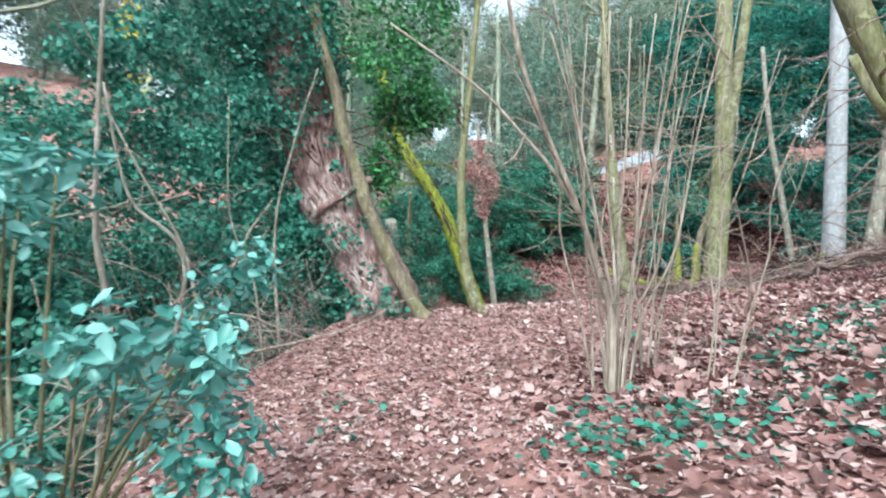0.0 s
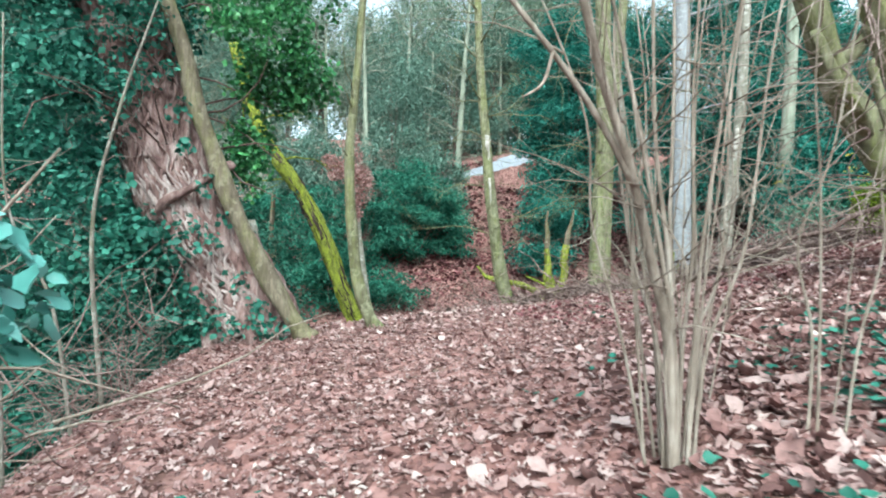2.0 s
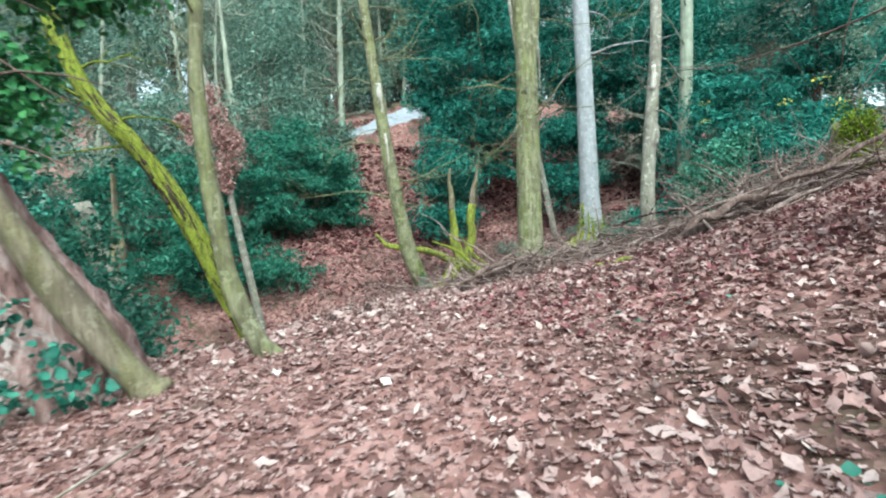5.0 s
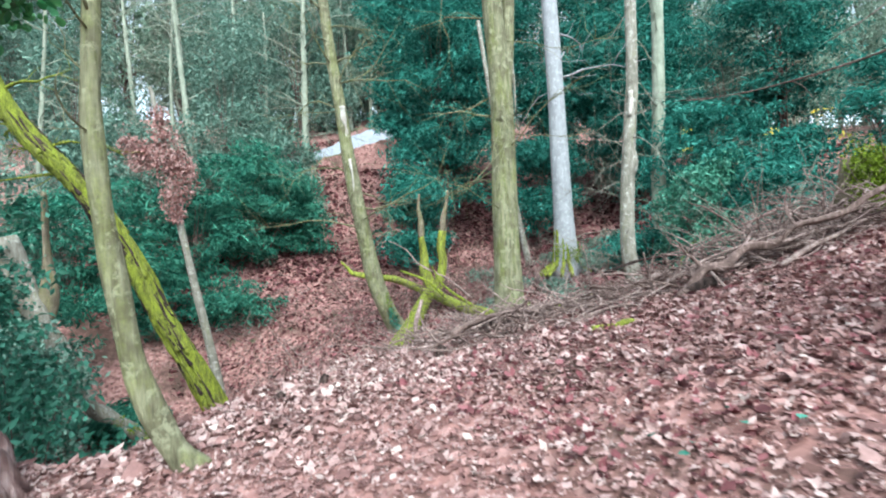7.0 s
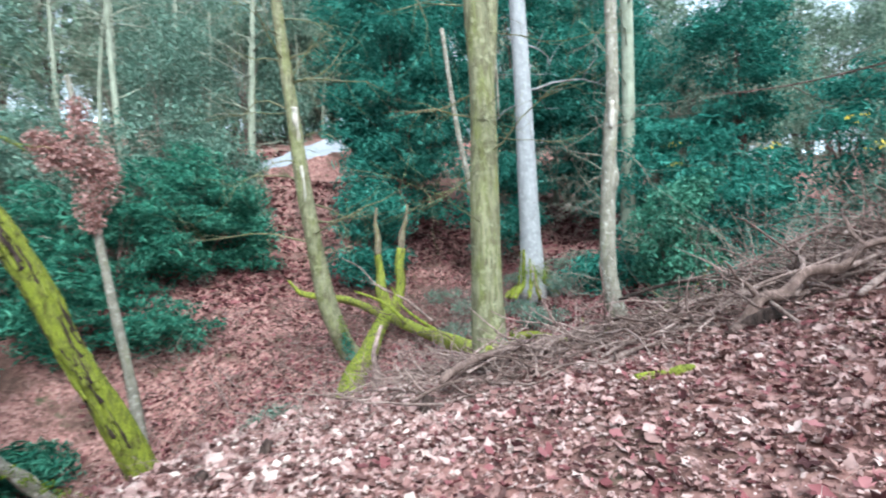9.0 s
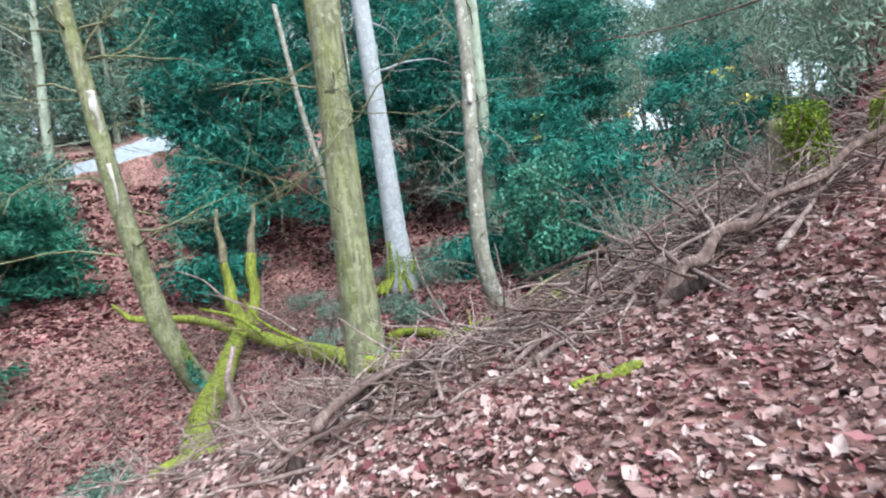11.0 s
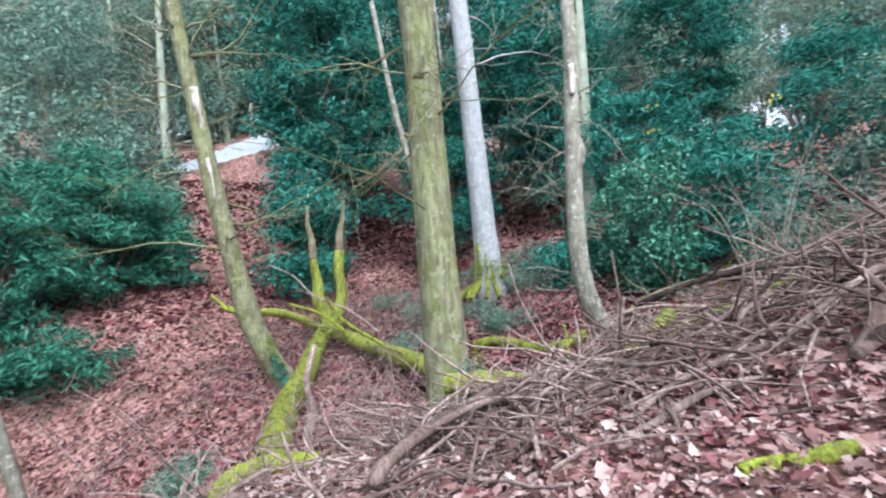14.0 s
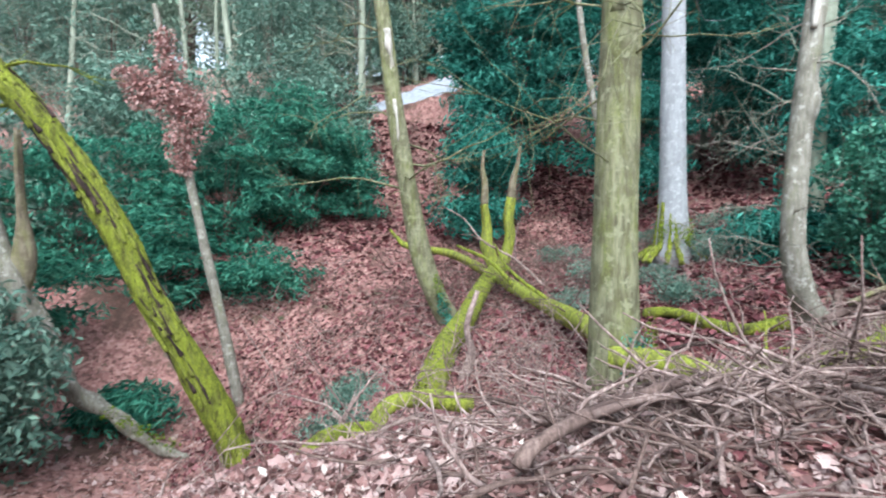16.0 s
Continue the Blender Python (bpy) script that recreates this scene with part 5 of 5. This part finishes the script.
for at, rad, n in (((17.3, 13.6), (1.7, 1.4, 1.9), 56), ((18.8, 17.8), (1.9, 1.4, 3.2), 70), ((19.8, 16.2), (2.4, 1.8, 2.9), 70), ((21.5, 12.0), (2.6, 2, 3.0), 70), ((16.6, 18.4), (1.2, 1.0, 0.7), 34)):
    bush("yew_bush", "dark yew bush at the ravine's head", at, rad, n, 0.6, 0.28, M_YEW, 38, 0.6, 0.2, 0, 6, "shrub", "yew bushes", (1.3, 1.2, 0.55), 1.6)
for at, rad in (((15.9, 20.0), (0.9, 0.7, 0.35)), ((16.4, 22.4), (1.3, 0.9, 0.5)), ((13.6, 22.4), (1.2, 0.9, 0.3)), ((17.8, 21.0), (1.2, 0.9, 0.5)), ((13.2, 18.6), (0.9, 0.7, 0.25)), ((11.4, 20.6), (0.9, 0.9, 0.2)), ((4.6, 18.8), (0.8, 0.7, 0.3)), ((5.2, 20.5), (0.7, 0.6, 0.2)), ((16.6, 20.8), (0.8, 0.7, 0.3)), ((13.9, 20.2), (0.6, 0.6, 0.25)), ((17.2, 19.2), (1.0, 0.7, 0.4)), ((14.2, 25.5), (0.9, 0.8, 0.3))):
    bush("fern_patch", "low trailing greenery round the beech", at, rad, 34, 0.33, 0.12, M_HAZE, 64, 0.6, 0.25, 0, 5, "undergrowth", "low greenery")
for at, h, spots in (((12.2, 11.6), 4.4, ((12.0, 13.25, 4.35), (12.0, 13.2, 3.9), (12.0, 11.2, 3.9))), ((9.7, 9.6), 3.6, ((9.5, 9.1, 3.6), (9.5, 8.9, 3.2)))):
    base = on_ground(*at)
    ob = thing("bare_shrub", base, "straggling bare shrub with a few yellow leaves", "shrub", "bare shrubs on the bank")
    for k in range(9):
        a = k * 0.7 + 0.3 * RNG.normal()
        pts = [base, (at[0] + 0.25 * math.cos(a), at[1] + 0.25 * math.sin(a), base[2] + 0.3 * h), (at[0] + 0.7 * math.cos(a), at[1] + 0.7 * math.sin(a), base[2] + 0.6 * h), (at[0] + 1.5 * math.cos(a), at[1] + 1.5 * math.sin(a), base[2] + h * (0.7 + 0.25 * RNG.random()))]
        part("stem", Geo().tube(pts, 0.014 + 0.012 * RNG.random(), 0.004, 7, 6, 0.1, seed=k), B_PALE, ob)
        part("side_shoot", boughs(Geo(), curve_through(pts, 6), 7, 1.1, 0.006, 0.1, 0.25, 4, seg=3, sag=0.05), B_STICK, ob, kind="stuff")
    for p in spots:
        part("yellow_spray", cloud(Geo(), [(*p, 0.13)], 55, 0.055, (1, 1.5, 0.5)), M_YELLOW, ob, "last yellow leaves", kind="stuff")
lone("yellow_leaves", cloud(Geo(), [(-2.2, 3.6, 2.75, 0.12), (-2.1, 3.6, 2.35, 0.1), (-2.3, 3.7, 2.9, 0.09)], 60, 0.05, (1, 1, 0.8)), M_YELLOW, (-2.2, 3.6, 2.3), "few yellow leaves on bare twigs", "leaves", kind="stuff")

# ---- ground ivy, fallen leaves ----
for x, y, n in ((1.05, 2.95, 30), (1.0, 2.6, 22), (1.25, 2.95, 22), (1.4, 2.55, 26), (1.1, 2.3, 18), (1.55, 2.75, 26), (1.7, 2.5, 20), (0.85, 2.75, 14), (2.3, 3.4, 34), (2.6, 3.5, 34), (2.95, 3.95, 40), (2.5, 4.1, 26), (2.75, 3.1, 34), (3.2, 4.4, 30), (3.4, 3.8, 40), (3.6, 4.6, 34), (2.05, 2.9, 26), (2.2, 2.4, 30), (1.9, 2.1, 26), (2.6, 2.6, 36), (4.0, 4.3, 34), (-0.45, 4.1, 16), (-0.6, 3.4, 10), (1.9, 5.0, 5), (1.3, 4.6, 4), (3.4, 6.9, 6), (-1.0, 2.5, 14)):
    z = gz(x, y)
    m = n
    C = np.stack([x + RNG.normal(size=m) * 0.17, y + RNG.normal(size=m) * 0.17, np.zeros(m)], 1)
    C[:, 2] = land(C[:, 0], C[:, 1]) + 0.03 + 0.07 * RNG.random(m)
    N = unit(RNG.normal(size=(m, 3)) * 0.35 + np.array([0, 0, 1]))
    lone("ground_ivy", Geo().leaves(C, N, RNG.normal(size=(m, 3)), 0.034 + 0.034 * RNG.random(m), 1.0, 0.12, True), M_IVY, (x, y, z), "patch of green ivy growing through fallen leaves", "ivy", "ground ivy patches", "stuff")


def litter(name, label, count, spot, size, material, lift=0.03, flat=0.45, fine=True):
    x, y = spot(count)
    C = np.stack([x, y, land(x, y) + 0.008 + lift * RNG.random(len(x))], 1)
    N = unit(RNG.normal(size=(len(x), 3)) * flat + np.array([0, 0, 1]))
    g = Geo().leaves(C, N, RNG.normal(size=(len(x), 3)), size * (0.4 + 1.1 * RNG.random(len(x)) ** 1.6), 0.4 + 0.5 * RNG.random(len(x)), RNG.uniform(-0.16, 0.3, len(x)), "crisp" if fine else False)
    return lone(name, g, material, (float(x[0]), float(y[0]), gz(x[0], y[0])), label, "fallen leaves", kind="stuff")


def box_spot(x0, x1, y0, y1):
    return lambda n: (RNG.uniform(x0, x1, n), RNG.uniform(y0, y1, n))


litter("leaf_litter", "pinkish-brown fallen leaves covering the path", 46000, box_spot(-2.2, 6.5, -0.5, 13.0), 0.062, M_LITTER, 0.022, 0.3)
litter("leaf_litter", "crumbled leaf scraps trodden into the path", 46000, box_spot(-2.2, 6.2, -0.3, 12.5), 0.03, M_LITTER, 0.03, 0.45, False)
litter("leaf_litter", "larger curled leaves lying on the path", 2400, box_spot(-2.0, 6.0, 0, 12.5), 0.1, M_LITTER, 0.04, 0.35)
litter("leaf_litter", "bleached pale leaves scattered over the path", 420, box_spot(-1.6, 6.0, 0.6, 12.3), 0.085, M_LITTER_PALE, 0.045, 0.35)
litter("leaf_litter", "fallen leaves drifted thick on the crest", 8000, lambda n: (RNG.normal(2.6, 1.6, n), RNG.normal(11.3, 0.9, n)), 0.085, M_LITTER, 0.05, 0.45)
litter("leaf_litter", "tan leaves trodden along the start of the path", 900, lambda n: (RNG.normal(-0.3, 0.7, n), RNG.normal(2.8, 1.3, n)), 0.05, M_LITTER_PALE, 0.03, 0.3)
litter("leaf_litter", "bleached leaves drifted on the crest", 900, lambda n: (RNG.normal(2.6, 1.3, n), RNG.normal(11.1, 0.8, n)), 0.08, M_LITTER_PALE, 0.055, 0.45)
litter("leaf_litter", "large crisp fallen leaves beside the hazel", 4500, lambda n: (RNG.normal(2.8, 0.9, n), RNG.normal(3.4, 1.2, n)), 0.1, M_LITTER, 0.05, 0.45)
litter("leaf_litter", "fallen leaves on the rising bank", 12000, box_spot(4.0, 10.0, 3.0, 10.5), 0.08, M_LITTER, 0.05, 0.5)
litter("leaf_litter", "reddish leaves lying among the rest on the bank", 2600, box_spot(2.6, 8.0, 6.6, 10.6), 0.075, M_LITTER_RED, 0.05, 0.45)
litter("leaf_litter", "red-brown fallen leaves on the ravine's slopes", 34000, box_spot(1.0, 19.0, 13.0, 33.0), 0.17, M_LITTER_RED, 0.06, 0.5, False)
# dark leaves put the shade of the yews into this slope's colour
litter("leaf_litter", "dark red beech leaves standing in for shade below the far track", 8000, box_spot(5.0, 22.0, 30.0, 46.0), 0.34, M_LITTER_RED, 0.06, 0.45, False)
litter("leaf_litter", "dark red leaves at the ravine's head", 8000, box_spot(9.0, 25.0, 3.0, 21.0), 0.26, M_LITTER_RED, 0.06, 0.45, False)
litter("leaf_litter", "dark red leaves behind the grey beech", 8000, box_spot(17.0, 32.0, 18.0, 34.0), 0.28, M_LITTER_RED, 0.06, 0.45, False)
litter("leaf_litter", "brown fallen leaves below the path", 6000, box_spot(-8, 2, 10, 26), 0.2, M_LITTER, 0.05, 0.5, False)

# ---- pale track on the far bank ----


def track():
    """A pale track slanting up the far bank, on a leafy shoulder of earth."""
    line = curve_through([(6.6, 42.3, 7.35), (9.0, 42.1, 8.12), (11.8, 42.0, 8.93), (13.7, 42.0, 9.68), (15.5, 42.0, 10.38), (17.4, 42.1, 11.04), (20.5, 42.4, 12.0), (24.0, 43.0, 12.8)], 5)
    cols = (-1.0, -0.6, -0.2, 0.2, 0.6, 1.0)
    bm = bmesh.new()
    rows = []
    for i, c in enumerate(line):
        w = 0.22 + 0.85 * min(1.0, i / 22) + 0.06 * math.sin(2.3 * i)
        rows.append([bm.verts.new((c[0], c[1] + w * a, c[2] + 0.62 * w * a + 0.05 * math.sin(1.7 * i + 3 * a))) for a in cols])
    for a, b in zip(rows, rows[1:]):
        for i in range(len(cols) - 1):
            bm.faces.new((a[i], b[i], b[i + 1], a[i + 1])).material_index = 0
    lower = [[bm.verts.new((v[k].co.x, v[k].co.y + d, v[k].co.z - 3.4)) for k, d in ((0, -1.6), (-1, 1.6))] for v in rows]
    for a, b, p, q in zip(rows, rows[1:], lower, lower[1:]):
        bm.faces.new((a[0], p[0], q[0], b[0])).material_index = 1
        bm.faces.new((a[-1], b[-1], q[1], p[1])).material_index = 1
        bm.faces.new((p[0], p[1], q[1], q[0])).material_index = 1
    bmesh.ops.recalc_face_normals(bm, faces=bm.faces[:])
    me = bpy.data.meshes.new("track")
    bm.to_mesh(me)
    me.materials.append(M_TRACK)
    me.materials.append(M_GROUND)
    return tagged(new("track", me), "pale hard track slanting up the far bank", "track", kind="structure")


track()

# ---- the wood beyond ----


def wood_tree(at, height, r, lean, crown, label, name="woodland_tree", material=None, seedling=False):
    base = on_ground(*at, 0.3)
    ob = thing(name, base, label, "tree", "woodland trees")
    P = [base, (at[0] + lean * 0.2, at[1], base[2] + height * 0.3), (at[0] + lean * 0.6, at[1] + 0.2, base[2] + height * 0.65), (at[0] + lean, at[1], base[2] + height)]
    line = curve_through(P, 8)
    part("trunk", Geo().tube(line, r, r * 0.35, 10, 0, 0.05, flare=r * 0.3, seed=at[0]), material or B_FAR, ob)
    part("branch", boughs(Geo(), line, crown, height * 0.3, r * 0.22, 0.35, 0.22, 4, seg=3), material or B_FAR, ob, kind="stuff")
    return ob


MASTERS = [
    wood_tree((3.0, 37.0), 15, 0.22, -0.8, 34, "bare grey-green woodland tree on the far bank"),
    wood_tree((9.6, 38.5), 17, 0.28, 0.6, 40, "bare grey-green woodland tree on the far bank"),
    wood_tree((-4.0, 36.0), 13, 0.17, 0.9, 36, "slender bare woodland tree on the far bank"),
]
# foliage of the wood beyond is paled in its colour to look hazy
IVIED = bush("ivied_tree", "woodland tree smothered in ivy, greyed for haze", (6.5, 41.0), (2.4, 2.0, 5.6), 64, 0.9, 0.26, M_HAZE, 26, 0.6, 0.32, 1.0, 8, "tree", "ivied trees", (1, 1, 1.2))
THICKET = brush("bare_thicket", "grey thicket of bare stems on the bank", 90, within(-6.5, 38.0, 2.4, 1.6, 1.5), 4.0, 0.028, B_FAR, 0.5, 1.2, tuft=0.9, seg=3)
FAR = bush("far_tree", "hazy pale green tree high on the bank", (3.5, 56.0), (3.4, 2.8, 8.5), 52, 1.3, 0.4, M_FAR_HAZE, 15, 0.4, 0.28, -1.2, 9, "tree", "far trees", (1, 1, 1.3))


def planted(src, x, y, turn, size):
    s = Matrix.Translation((x, y, gz(x, y) - 0.3)) @ Matrix.Rotation(turn, 4, "Z") @ Matrix.Scale(size, 4)
    return copy_thing(src, s)


def keeps_track_clear(x, y):
    return abs((x - 2.6) / (y - 8.7) - 0.37) > 0.09 or y > 47.5


for i in range(54):
    a = RNG.uniform(-0.95, 1.6)
    d = RNG.uniform(29, 66)
    x, y = 2 + d * math.sin(a), 6 + d * math.cos(a)
    if (y > 33.5 or x > 21) and keeps_track_clear(x, y):
        planted(MASTERS[i % 3], x, y, RNG.uniform(0, 6.28), RNG.uniform(0.7, 1.2))
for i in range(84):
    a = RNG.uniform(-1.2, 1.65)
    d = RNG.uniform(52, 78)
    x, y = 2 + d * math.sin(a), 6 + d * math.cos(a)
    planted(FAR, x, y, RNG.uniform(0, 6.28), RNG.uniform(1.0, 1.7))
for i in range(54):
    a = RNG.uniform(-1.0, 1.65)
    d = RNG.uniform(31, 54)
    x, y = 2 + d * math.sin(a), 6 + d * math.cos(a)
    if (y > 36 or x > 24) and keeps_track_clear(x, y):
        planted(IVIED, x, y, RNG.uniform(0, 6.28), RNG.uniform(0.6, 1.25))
for i in range(42):
    a = RNG.uniform(-0.9, 1.6)
    d = RNG.uniform(25, 48)
    x, y = 2 + d * math.sin(a), 6 + d * math.cos(a)
    if (y > 33 or x > 20) and keeps_track_clear(x, y):
        planted(THICKET, x, y, RNG.uniform(0, 6.28), RNG.uniform(0.6, 1.2))
for x, y, s in ((17.0, 49.5, 1.0), (20.5, 50.5, 1.2), (23.5, 52.0, 1.3), (14.5, 51.5, 1.2), (19.0, 55.0, 1.4), (26.0, 56.0, 1.4), (12.5, 54.0, 1.3)):
    planted(FAR, x, y, x, s)
    planted(MASTERS[int(x) % 3], x + 1.5, y - 0.5, y, 0.9)
# woods behind the walker
for i in range(18):
    a = RNG.uniform(1.8, 5.2)
    d = RNG.uniform(9, 40)
    planted(MASTERS[i % 3] if i % 2 else IVIED, 2 + d * math.sin(a), 2 + d * math.cos(a), RNG.uniform(0, 6.28), RNG.uniform(0.7, 1.1))
for i in range(9):
    planted(THICKET, RNG.uniform(12, 22), RNG.uniform(3, 12), RNG.uniform(0, 6.28), RNG.uniform(0.4, 0.6))
